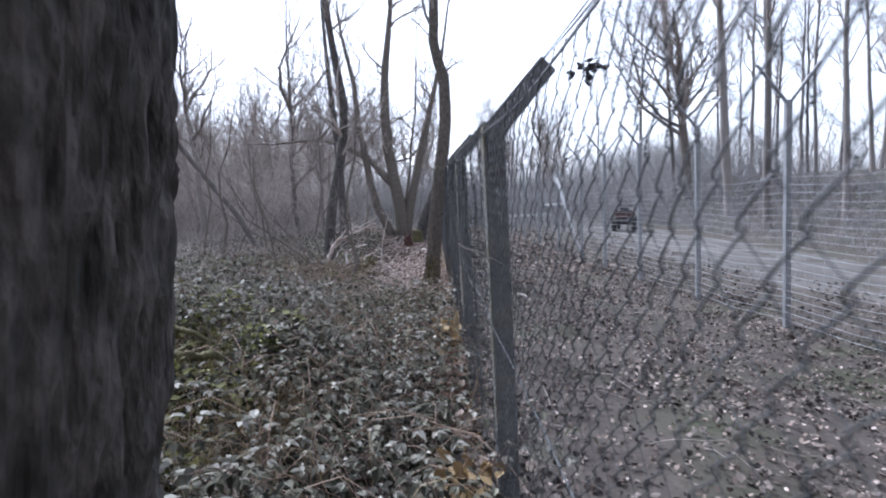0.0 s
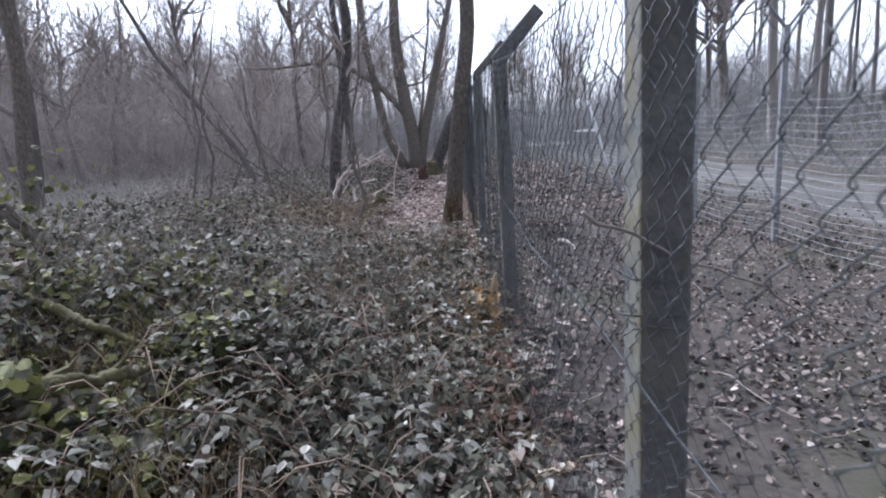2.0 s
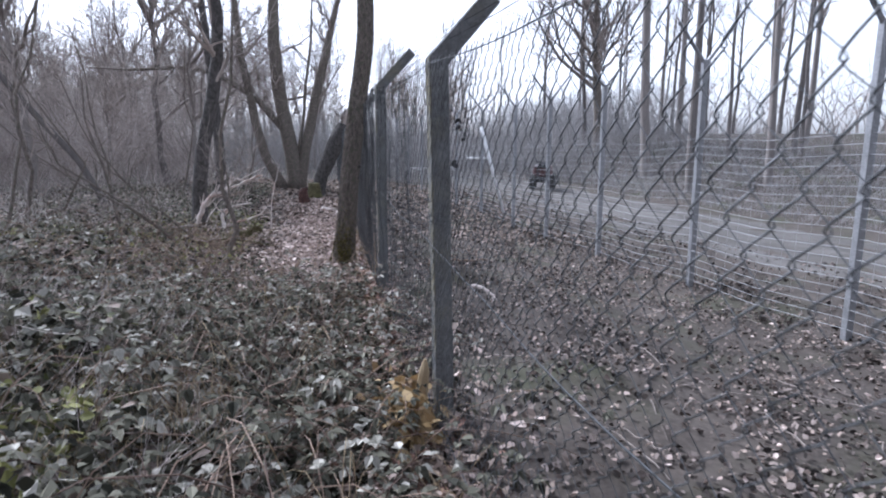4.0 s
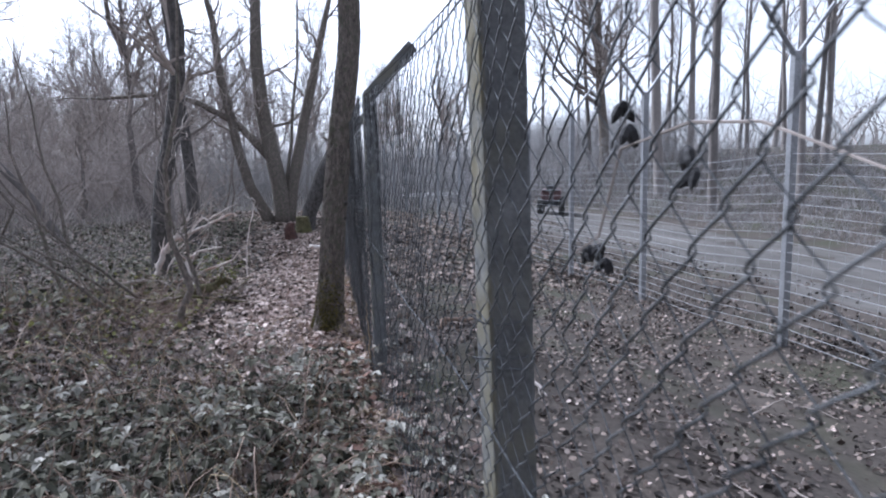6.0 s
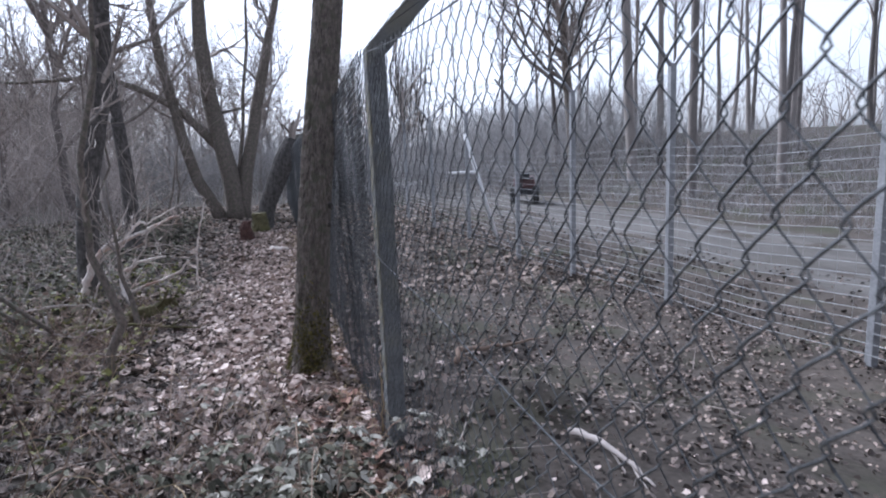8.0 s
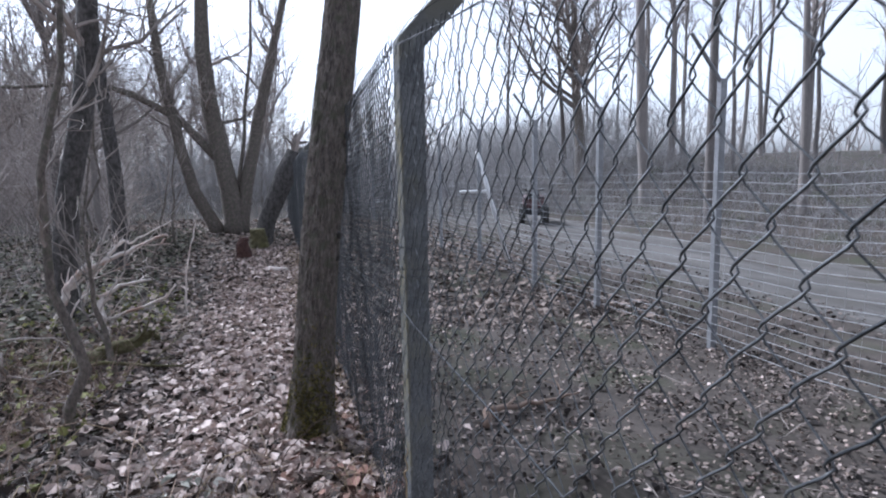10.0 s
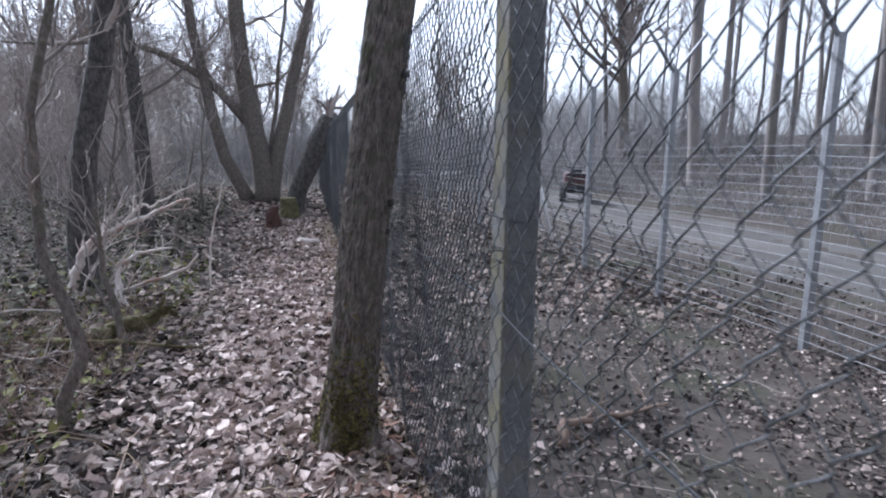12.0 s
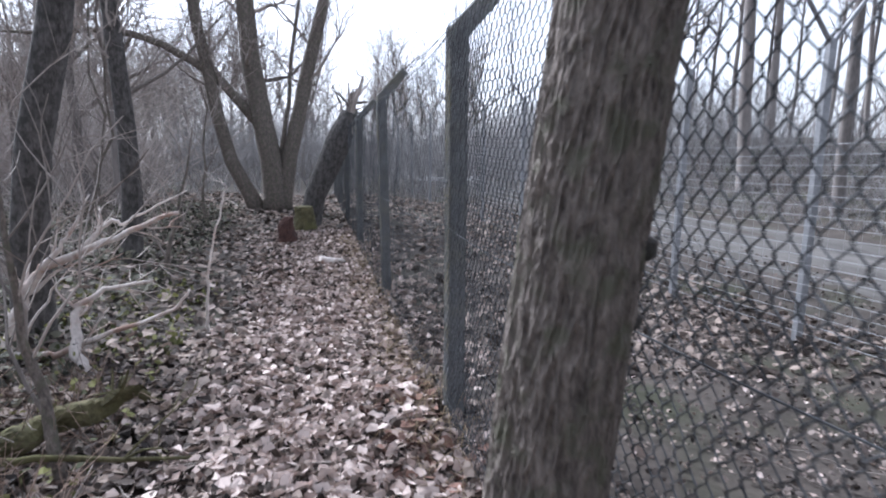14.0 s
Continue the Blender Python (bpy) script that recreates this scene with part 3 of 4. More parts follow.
brush("undergrowth", "low pinkish-grey dry stems over the brambles", 1500, left_mid, M_BRUSH, 208)
def left_side(rr):
    x, y = -1.55 - abs(rr.gauss(0, 0.8)), rr.uniform(8.6, 12.2)
    return x, y, rr.uniform(0.12, 0.45), rr.uniform(0.002, 0.005)


brush("undergrowth", "low brown tangle of stems beside the path", 650, left_side, M_CANE, 209, lean=0.7)
brush("undergrowth", "thin dry stems and shoots in the thicket", 420, left_near, M_BRUSH, 202)
brush("undergrowth", "dense grey brush on the bank beyond the track", 9000, right_far, M_BANK, 203, lean=0.5)
brush("undergrowth", "low grey brush at the far end of the fence", 4200, ahead, M_BANK, 204)
# unseen thicket, added to darken the post faces turned back along the path
def behind(rr):
    x = rr.uniform(-16, 16)
    return x, -4.5 - abs(rr.gauss(0, 4.0)), rr.uniform(2.5, 7.5), rr.uniform(0.02, 0.05)


brush("undergrowth", "unseen thicket added behind the start of the path to block sky light", 1600, behind, M_BRUSH, 207)
brush("far_woods", "hazy grey line of far bare woodland", 2800, around, M_BRUSH, 205)


# ---- the chain-link fence on concrete posts ----
FX = 0.075
POSTS = [-6.6, -3.6, -0.6, 2.43, 5.355, 8.38, 11.53, 14.6, 17.6, 20.6, 23.6, 26.6]
LEANS = [0, 0.2, 0, -0.8, -1.0, 0.2, 0.2, -0.8, 0.5, 0, 1, 0]
fence = thing("chain_link_fence", "old chain-link fence with rusty dark wire on cranked concrete posts", "fence", (FX, 0, 0))


def post_top(y):
    """Height at which the posts bend."""
    marks = ((-7, 1.95), (-0.6, 1.8), (2.43, 1.72), (5.355, 1.77), (8.38, 1.89), (11.53, 1.76), (14.6, 1.68), (17.6, 1.6), (30, 1.6))
    for (a, p), (b, q) in zip(marks, marks[1:]):
        if a <= y <= b:
            return p + (q - p) * (y - a) / (b - a)
    return 1.6


def post_mesh(h, reach):
    """A square post with chamfered arris and an arm cranked away from the path."""
    bm = bmesh.new()
    s, d = 0.046, 0.05
    prof = [(0, -0.5), (0, 0.3), (0, h * 0.5), (0, h)]
    rings = [[(-s, z), (s, z)] for _, z in prof[:3]] + [[(-s, h), (s, h - 0.035)], [(reach - 0.03, h + reach + 0.035), (reach + 0.03, h + reach - 0.025)]]
    loops = []
    for (x0, z0), (x1, z1) in rings:
        loops.append([bm.verts.new((x0, -d, z0)), bm.verts.new((x1, -d, z1)), bm.verts.new((x1, d, z1)), bm.verts.new((x0, d, z0))])
    for a, b in zip(loops, loops[1:]):
        for k in range(4):
            bm.faces.new((a[k], a[(k + 1) % 4], b[(k + 1) % 4], b[k]))
    bm.faces.new(loops[0][::-1])
    bm.faces.new(loops[-1])
    bmesh.ops.recalc_face_normals(bm, faces=bm.faces)
    bmesh.ops.bevel(bm, geom=list(bm.edges), offset=0.007, segments=2, affect="EDGES", profile=0.6)
    bmesh.ops.subdivide_edges(bm, edges=[e for e in bm.edges if e.calc_length() > 0.12], cuts=9)
    for v in bm.verts:
        v.co += Vector((noise.noise(v.co * 14), noise.noise(v.co * 14 + Vector((9, 0, 0))), 0)) * 0.0035
    return bm


REACH = {5.355: 0.265, 8.38: 0.31}
ASIDE = {8.38: 0.012}
for y, lean in zip(POSTS, LEANS):
    z0 = land(FX, y)
    h = post_top(y) - z0
    bm = post_mesh(h, REACH.get(y, 0.24))
    me = bpy.data.meshes.new("post")
    bm.to_mesh(me)
    bm.free()
    me.materials.append(M_CONCRETE)
    ob = new("post", me)
    ob.parent = fence
    ob.matrix_basis = Matrix.Translation((0.0505 + ASIDE.get(y, 0.0) + max(0.0, -math.tan(radians(lean)) * h), y, z0)) @ Matrix.Rotation(radians(lean), 4, "Y")
    ob["label"] = "lichened square concrete post with cranked top"
    for k, zz in enumerate((h * 0.575, h * 0.59, h * 0.63)):
        t = Geo()
        pts = []
        for i in range(13):
            a = 2 * math.pi * i / 12
            q = max(abs(math.cos(a)), abs(math.sin(a)))
            pts.append(V(0.0485 * math.cos(a) / q, 0.0525 * math.sin(a) / q, zz + 0.006 * math.sin(a * 2 + k)))
        t.tube(pts, [0.0023] * 13, 4)
        t.tube([V(-0.047, -0.05, zz), V(-0.06, -0.058, zz + 0.004), V(-0.078, -0.05 + 0.02 * k, zz + 0.012 * (k - 1))], [0.0022, 0.002, 0.0016], 4)
        part("tie_wire", t, M_WIRE, ob, "rusty tie wire round the post")


def sag(y, k):
    """How far the mesh hangs down between its posts at its top, and how far it bulges out."""
    for a, b in zip(POSTS, POSTS[1:]):
        if a <= y <= b:
            f = (y - a) / (b - a)
            return 4 * f * (1 - f) * k
    return 0.0


def fence_top(y):
    a = max(p for p in POSTS if p <= y + 1e-6)
    i = min(POSTS.index(a), len(POSTS) - 2)
    a, b = POSTS[i], POSTS[i + 1]
    f = (y - a) / (b - a)
    return post_top(a) * (1 - f) + post_top(b) * f


# half a diamond's width and height, bay by bay: the mesh is slack and drawn upright
CELL = {2: (0.034, 0.037, 0.0013, 0.0006), 3: (0.035, 0.04, 0.0016, 0.0008), 4: (0.036, 0.047, 0.0018, 0.0011), 5: (0.024, 0.033, 0.0022, 0.0018)}
for bay, (a, b) in enumerate(zip(POSTS, POSTS[1:])):
    hw, hh, thick, thin = CELL.get(bay, (0.035, 0.042, 0.0015, 0.0011))
    n = max(8, round((b - a) / hw))
    w = (b - a) / n
    g = Geo()
    close = 2 <= bay <= 5
    for i in range(n):
        ym = a + (i + 0.5) * w
        lo = land(FX, ym) - 0.02
        hi = fence_top(ym) - sag(ym, 0.05)
        m = int((hi - lo) / hh)
        pts, rad = [], []

        def knot(u, z, x):
            """A point of the wire: u across the picket from 0 to 1, bent with the slack of the mesh."""
            y = a + (i + u) * w
            bulge = 0.022 * noise.noise((y * 1.3, z * 1.6, bay)) + 0.012 * noise.noise((y * 4, z * 4, 5))
            return V(bulge * min(1, 6 * min(y - a, b - y) + 0.1) + x, y + 0.009 * noise.noise((y * 2, z * 2, 9)) + 0.003 * noise.noise((y * 9, z * 9, 4)), z + 0.024 * noise.noise((y * 1.1, z * 1.1, 2)))

        for j in range(m):
            left = (i + j) % 2 == 0
            z, dz = lo + j * (hi - lo) / m, (hi - lo) / m
            u0, u1 = (-0.12, 1.12) if left else (1.12, -0.12)
            # the outer leg, climbing towards the walker's back, is thickened to imitate its darker lighting
            r = thin if left else thick
            x = 0.0026 if left else -0.0026
            if close:
                for f, uu in ((0.02, 0.0), (0.18, 0.12), (0.5, 0.47), (0.82, 0.86)) if not left else ((0.02, 0.0), (0.22, 0.14), (0.78, 0.86)):
                    pts.append(knot(u0 + (u1 - u0) * uu, z + dz * f, x * (0.2 if f < 0.1 else 1)))
                    rad.append(r if f > 0.1 else 0.0013)
            else:
                pts.append(knot(u0, z, x))
                rad.append(0.0014)
        g.tube(pts, rad, 4 if close else 3, cap=False)
    part("chain_link_panel", g, M_WIRE, fence, "dark weathered chain-link mesh", smooth=True)
    for zf, rad in ((0.985, 0.0026), (0.52, 0.0022), (0.06, 0.0022)):
        pts = []
        for i in range(13):
            y = a + (b - a) * i / 12
            lo = land(FX, y)
            hi = fence_top(y) - sag(y, 0.05)
            pts.append(V(0.006 + 0.006 * math.sin(i), y, lo + (hi - lo) * zf))
        part("line_wire", Geo().tube(pts, [rad] * 13, 4), M_WIRE, fence)
    # strands along the cranked arms
    for k in (0.3, 0.62, 0.95):
        pts = []
        for i in range(11):
            y = a + (b - a) * i / 10
            pts.append(V(0.0 + 0.26 * k, y, fence_top(y) + 0.27 * k - 0.01 - sag(y, 0.035)))
        part("barbed_strand", Geo().tube(pts, [0.0016] * 11, 3), M_WIRE, fence)

# ---- the tall wire fence beside the track ----
deer = thing("wire_fence", "tall galvanised wire fence with forked post tops along the track", "fence", (0, 0, 0))


def fx2(y):
    return 4.22 - 0.042 * y if y < 17.3 else 3.49 - 0.075 * (y - 17.3)


FPOSTS = [0.2, 2.33, 4.46, 6.6, 8.7, 10.95, 12.97, 14.75, 17.1, 19.3, 21.4, 23.6, 25.8, 28.0, 30.2, 32.5]
FH = 2.62
for y in FPOSTS:
    x = fx2(y)
    z = land(x, y)
    p = Geo()
    p.box((-0.035, -0.03, -0.3), (0.035, 0.03, FH))
    ob = part("post", p, M_GALV, deer, bevel=0.006)
    ob.location = (x, y, z)
    ob.rotation_euler = (0, radians(random.Random(int(y * 10)).uniform(-0.8, 0.8)), 0)
    for s in (-1, 1):
        part("arm", Geo().tube([V(0, 0, FH - 0.05), V(s * 0.2, 0, FH + 0.2), V(s * 0.36, 0, FH + 0.4)], [0.022, 0.02, 0.018], 6), M_GALV, ob)
for k in range(20):
    h = 0.1 + 0.087 * k
    pts = []
    for i in range(len(FPOSTS) * 2 - 1):
        y = FPOSTS[i // 2] if i % 2 == 0 else (FPOSTS[i // 2] + FPOSTS[i // 2 + 1]) / 2
        x = fx2(y)
        pts.append(V(x - 0.035, y, land(x, y) + h - (0.01 if i % 2 else 0)))
    part("strand", Geo().tube(pts, [0.003] * len(pts), 4), M_GALVWIRE, deer, "taut galvanised wire")
for a, b in zip(FPOSTS[2:], FPOSTS[3:12]):
    # upright wires of the netting
    g = Geo()
    for i in range(1, round((b - a) / 0.15)):
        y = a + i * 0.15
        x = fx2(y)
        g.tube([V(x - 0.03, y, land(x, y) + 0.1), V(x - 0.03, y, land(x, y) + 1.75)], [0.0008, 0.0008], 3, cap=False)
    part("netting", g, M_GALVWIRE, deer, "upright galvanised netting wires")
# strainer post with its white strut
x, y = fx2(17.1), 17.1
part("strut", Geo().tube([V(x - 0.02, y, land(x, y) + 2.2), V(x + 0.62, y - 0.05, land(x, y) - 0.08)], [0.042, 0.042], 10), M_WHITE, deer, "white-painted slanting strut", smooth=True)
part("crossbar", Geo().tube([V(x - 0.38, y, land(x, y) + 1.42), V(x + 0.22, y, land(x, y) + 1.42)], [0.03, 0.03], 8), M_WHITE, deer, "white crossbar", smooth=True)

# low white barrier across the far end of the track
barrier = thing("track_barrier", "low pale barrier across the far end of the track", "barrier", (4.6, 31.0, land(4.6, 31)))
part("rail", Geo().box((-1.2, -0.03, 0.35), (1.5, 0.03, 0.5)), M_WHITE, barrier, bevel=0.01)
for s in (-1.0, 0.1, 1.3):
    part("post", Geo().box((s - 0.05, -0.05, -0.3), (s + 0.05, 0.05, 0.55)), M_GALV, barrier, bevel=0.008)

# ---- small parked utility vehicle on the track ----
quad = thing("quad_bike", "small dark quad bike with haze-dulled red bodywork parked on the track", "vehicle", (7.5, 23.2, land(7.5, 23.2) + 0.04))
quad.rotation_euler = (0, 0, radians(66))
quad.scale = (0.85, 0.85, 0.95)
part("chassis", Geo().box((-0.85, -0.3, 0.3), (0.85, 0.3, 0.5)), M_BLACK, quad, bevel=0.04)
part("bodywork", Geo().box((-0.62, -0.4, 0.48), (0.5, 0.4, 0.88)), M_RED, quad, "red bodywork, haze put into its colour", bevel=0.1)
part("seat", Geo().box((-0.5, -0.2, 0.86), (0.15, 0.2, 1.0)), M_BLACK, quad, bevel=0.05)
part("rack", Geo().box((-0.85, -0.34, 0.84), (-0.5, 0.34, 0.88)), M_BLACK, quad, bevel=0.015)
part("handlebar", Geo().tube([V(0.2, -0.38, 1.08), V(0.3, -0.15, 1.0), V(0.3, 0.15, 1.0), V(0.2, 0.38, 1.08)], [0.018] * 4, 8), M_BLACK, quad)
for sx in (-0.6, 0.6):
    for sy in (-0.42, 0.42):
        wh = part("tyre", Geo().tube([V(sx, sy - 0.12, 0.29), V(sx, sy - 0.09, 0.29), V(sx, sy + 0.09, 0.29), V(sx, sy + 0.12, 0.29)], [0.23, 0.29, 0.29, 0.23], 20), M_TYRE, quad)
        part("rim", Geo().tube([V(sx, sy - 0.125, 0.29), V(sx, sy + 0.125, 0.29)], [0.14, 0.14], 16), M_GALV, wh)


# ---- dead branches, logs ----
def dead_branch(name, label, pts, r0, seed, twigs=8, material=None, twig_len=0.5, rough=0.0):
    rr = random.Random(seed)
    at = Vector(pts[0])
    ob = thing(name, label, "branch", at)
    loc = [Vector(p) - at for p in pts]
    n = len(loc)
    dense = []
    for i in range(n - 1):
        steps = 9 if rough else 4
        for k in range(steps):
            q = loc[i].lerp(loc[i + 1], k / steps)
            dense.append(q + V(rr.gauss(0, 0.006), rr.gauss(0, 0.006), rr.gauss(0, 0.006)))
    dense.append(loc[-1])
    rad = [r0 * (1 - 0.75 * i / (len(dense) - 1)) for i in range(len(dense))]
    limb = Geo().tube(dense, rad, 14 if rough else 8)
    if rough:
        limb.v = [v + V(noise.noise(v * 9), noise.noise(v * 9 + V(5, 0, 0)), noise.noise(v * 9 + V(0, 5, 0))) * rough for v in limb.v]
    part("limb", limb, material or M_DEAD, ob, smooth=not rough)
    for _ in range(twigs):
        g = Geo()
        i = rr.randint(2, len(dense) - 2)
        d = rand_dir(rr, (dense[i + 1] - dense[i]).normalized(), rr.uniform(0.4, 0.9))
        grow(g, rr, dense[i], d, twig_len * rr.uniform(0.5, 1.1), rad[i] * 0.45, 1, 5, 0.2, 0.03, (2, 3))
        part("twig", g, material or M_DEAD, ob)
    return ob


DB = "bleached bare dead branch lying among leaf litter"
dead_branch("dead_branch", DB, [V(-2.6, 12.95, -0.2), V(-2.5, 12.95, 0.08), V(-2.41, 12.95, 0.28), V(-2.31, 12.95, 0.42), V(-2.1, 12.95, 0.5), V(-1.75, 12.9, 0.66), V(-1.44, 12.9, 0.77)], 0.05, 301, 5, twig_len=0.4)
dead_branch("dead_branch", DB, [V(-2.31, 12.93, 0.42), V(-2.2, 12.9, 0.52), V(-2.1, 12.9, 0.66), V(-1.97, 12.9, 0.9)], 0.022, 302, 3, twig_len=0.3)
dead_branch("dead_branch", DB, [V(-2.1, 12.95, 0.5), V(-1.98, 13.0, 0.64), V(-1.88, 13.0, 0.72), V(-1.82, 13.0, 0.68), V(-1.66, 13.0, 0.78), V(-1.4, 13.0, 0.91)], 0.02, 313, 2, twig_len=0.3)
dead_branch("dead_branch", DB, [V(-2.62, 12.85, -0.12), V(-2.46, 12.85, -0.14), V(-2.25, 12.85, -0.14), V(-2.03, 12.85, -0.06), V(-1.78, 12.85, 0.02), V(-1.49, 12.85, 0.12), V(-1.4, 12.85, 0.25)], 0.03, 304, 3, twig_len=0.3)
dead_branch("dead_branch", DB, [V(-1.96, 12.6, -0.26), V(-2.09, 12.75, -0.12), V(-2.13, 12.9, 0.06), V(-2.14, 12.95, 0.15), V(-1.96, 12.95, 0.25), V(-1.65, 12.95, 0.3)], 0.042, 303, 3, twig_len=0.35)
for k, line in enumerate(([V(-2.6, 11.5, 0.12), V(-2.37, 11.5, 0.15), V(-2.05, 11.5, 0.12)], [V(-2.28, 11.0, 0.17), V(-2.31, 11.0, -0.05), V(-2.3, 11.0, -0.16)],
                          [V(-2.1, 10.5, -0.02), V(-1.85, 10.5, -0.05), V(-1.6, 10.5, -0.09)], [V(-2.3, 10.8, 0.12), V(-2.04, 10.8, 0.02), V(-1.75, 10.8, 0.08)])):
    dead_branch("dead_branch", "thin pale dead twig among the undergrowth", line, 0.011, 314 + k, 3, M_BRUSH, 0.35)
dead_branch("dead_branch", "thin pale curled dead stem standing in litter", [on(-1.4, 13.4, 0.03), V(-1.38, 13.4, 0.12), V(-1.35, 13.4, 0.39), V(-1.26, 13.4, 0.68), V(-1.2, 13.4, 0.91), V(-1.25, 13.4, 0.97)], 0.012, 305, 2, twig_len=0.25)
dead_branch("fallen_log", "mossy rotting log on the leaf litter", [V(-2.05, 11.3, -0.12), V(-1.83, 11.55, -0.07), V(-1.62, 11.6, 0.0), V(-1.45, 11.62, 0.03), V(-1.38, 11.62, 0.02)], 0.085, 306, 2, M_MOSSBARK, 0.3, rough=0.045)
dead_branch("fallen_branch", "brown fallen branch beside the log", [on(-2.3, 11.5, -0.02), V(-1.95, 11.15, 0.0), V(-1.7, 11.2, -0.03), on(-1.1, 11.35, -0.03)], 0.03, 307, 4, M_MOSSBARK, 0.4)
dead_branch("fallen_branch", "pale forked branch lying on leaves beyond the fence", [on(0.78, 9.38, -0.02), V(0.84, 9.5, -0.06), V(1.1, 9.6, -0.12), V(1.4, 9.7, -0.15), V(1.62, 9.76, -0.16)], 0.026, 308, 3, M_CANE, 0.3)
dead_branch("fallen_branch", "pale branch lying on leaves beyond the fence", [on(1.0, 8.1, -0.03), on(1.06, 7.88, -0.06), on(1.1, 7.7, -0.04), on(1.08, 7.5, -0.03)], 0.022, 309, 2, M_BRUSH, 0.25)
FB = "dark forked fallen branch resting in the brambles"
dead_branch("fallen_branch", FB, [V(-2.85, 5.1, 0.6), V(-2.98, 5.1, 0.82), V(-3.3, 5.1, 1.11), V(-3.56, 5.1, 1.32), V(-3.78, 5.1, 1.5), V(-4.0, 5.15, 1.51), V(-4.5, 5.2, 1.4)], 0.032, 310, 4, M_BARK, 0.45)
dead_branch("fallen_branch", FB, [V(-2.95, 5.12, 0.8), V(-3.1, 5.12, 1.0), V(-3.31, 5.1, 1.0), V(-3.73, 5.1, 1.02), V(-3.96, 5.1, 1.17), V(-4.4, 5.15, 1.2)], 0.024, 312, 4, M_BARK, 0.4)
dead_branch("fallen_log", "thin mossy log lying in the brambles", [V(-2.73, 4.46, 0.66), V(-2.08, 3.97, 0.62), V(-1.83, 3.83, 0.58), V(-1.69, 3.83, 0.52), V(-1.56, 3.93, 0.40)], 0.03, 318, 2, M_MOSSBARK, 0.35, rough=0.015)
dead_branch("fallen_log", "mossy brown log half sunk in the brambles", [V(-1.75, 3.21, 0.56), V(-1.63, 3.31, 0.55), V(-1.53, 3.42, 0.53), V(-1.49, 3.63, 0.48)], 0.05, 319, 2, M_MOSSBARK, 0.3, rough=0.025)
dead_branch("fallen_log", "pale cut log on the leaves far along the fence", [on(-0.5, 15.9, -0.05), on(-0.2, 15.95, -0.05)], 0.08, 311, 0, M_DEAD)
for i, (x, y) in enumerate(((-2.45, 12.8),)):
    rr = random.Random(320 + i)
    dead_branch("dead_branch", "tangle of thin pale dead twigs", [on(x, y, 0.02), V(x + 0.15, y - 0.1, land(x, y) + 0.3), V(x + rr.uniform(0.2, 0.5), y - 0.1, land(x, y) + 0.55), V(x + rr.uniform(0.3, 0.9), y, land(x, y) + 0.7)], 0.012, 330 + i, 6, twig_len=0.5)
# sagging and arching branches of the left wood
for i, pts in enumerate(([V(-2.08, 10.0, 0.05), V(-2.57, 10.0, 0.52), V(-3.0, 10.0, 0.84), V(-3.36, 10.0, 1.09), V(-3.48, 10.0, 1.39), V(-3.7, 10.1, 2.1)],
                         [V(-2.17, 10.8, 0.08), V(-2.56, 10.8, 0.46), V(-2.9, 10.8, 0.78), V(-3.31, 10.8, 1.35), V(-3.6, 10.8, 2.2)],
                         [V(-2.59, 11.5, -0.02), V(-3.13, 11.5, 0.41), V(-3.68, 11.5, 0.73), V(-4.21, 11.5, 1.14), V(-4.9, 11.5, 1.9)],
                         [V(-4.4, 12.6, 0.3), V(-4.0, 12.5, 1.0), V(-4.7, 12.4, 2.2), V(-5.2, 12.4, 3.4)])):
    dead_branch("bent_branch", "dark bent branch arching out of the thicket", pts, 0.019, 340 + i, 7, M_BARK, 0.7)

dead_branch("bramble_cane", "long thin bramble cane slung across the fence post", [V(-0.05, 2.26, 1.26), V(0.06, 2.33, 1.2), V(0.3, 2.47, 1.07), V(0.6, 2.68, 0.9), V(0.9, 2.9, 0.72), V(1.3, 3.15, 0.45), V(1.5, 3.3, 0.02)], 0.0034, 350, 0, M_TWIG)
dead_branch("dry_stalk", "thin pale dry stalk leaning on the fence", [V(0.01, 3.25, 0.0), V(0.01, 3.25, 0.13), V(0.03, 2.85, 0.43), V(0.045, 2.56, 0.65)], 0.006, 351, 0, M_STRAW)
dead_branch("dry_stalk", "thin pale dry stalk leaning on the fence", [V(0.05, 8.3, 0.0), V(0.045, 8.2, 0.25), V(0.033, 8.14, 0.41), V(0.03, 8.1, 0.5)], 0.005, 352, 0, M_STRAW)
# shrivelled leaves on a thin climbing stem caught in the mesh
climber = thing("climbing_stem", "thin dry climbing stem with shrivelled black leaves caught in the mesh", "plant", (FX + 0.02, 4.725, 1.41))
part("stem", Geo().tube([V(0.0, 0.2, -0.11), V(0.005, 0.14, -0.08), V(0.01, 0.1, 0.02), V(0.01, -0.02, 0.04), V(0.015, -0.1, 0.035), V(0.02, -0.2, 0.0)], [0.0018, 0.0017, 0.0016, 0.0016, 0.0014, 0.001], 5), M_TWIG, climber)
rr = random.Random(9)
for (yy, zz, s) in ((0.1, 0.07, 1), (0.085, 0.045, 1), (-0.015, 0.02, 0.9), (-0.03, 0.0, 0.9), (0.18, -0.095, 1), (0.145, -0.09, 1), (0.135, -0.105, 0.8)):
    g = Geo()
    base = V(0.012, yy, zz)
    for k in range(3):
        d = V(rr.gauss(0, 0.5), rr.gauss(0, 0.6), -1).normalized()
        g.tube([base, base + d * 0.008 * s, base + d * 0.018 * s, base + d * 0.026 * s], [0.0015, 0.006 * s, 0.0055 * s, 0.001], 5)
    part("leaf", g, M_BLACKLEAF, climber)


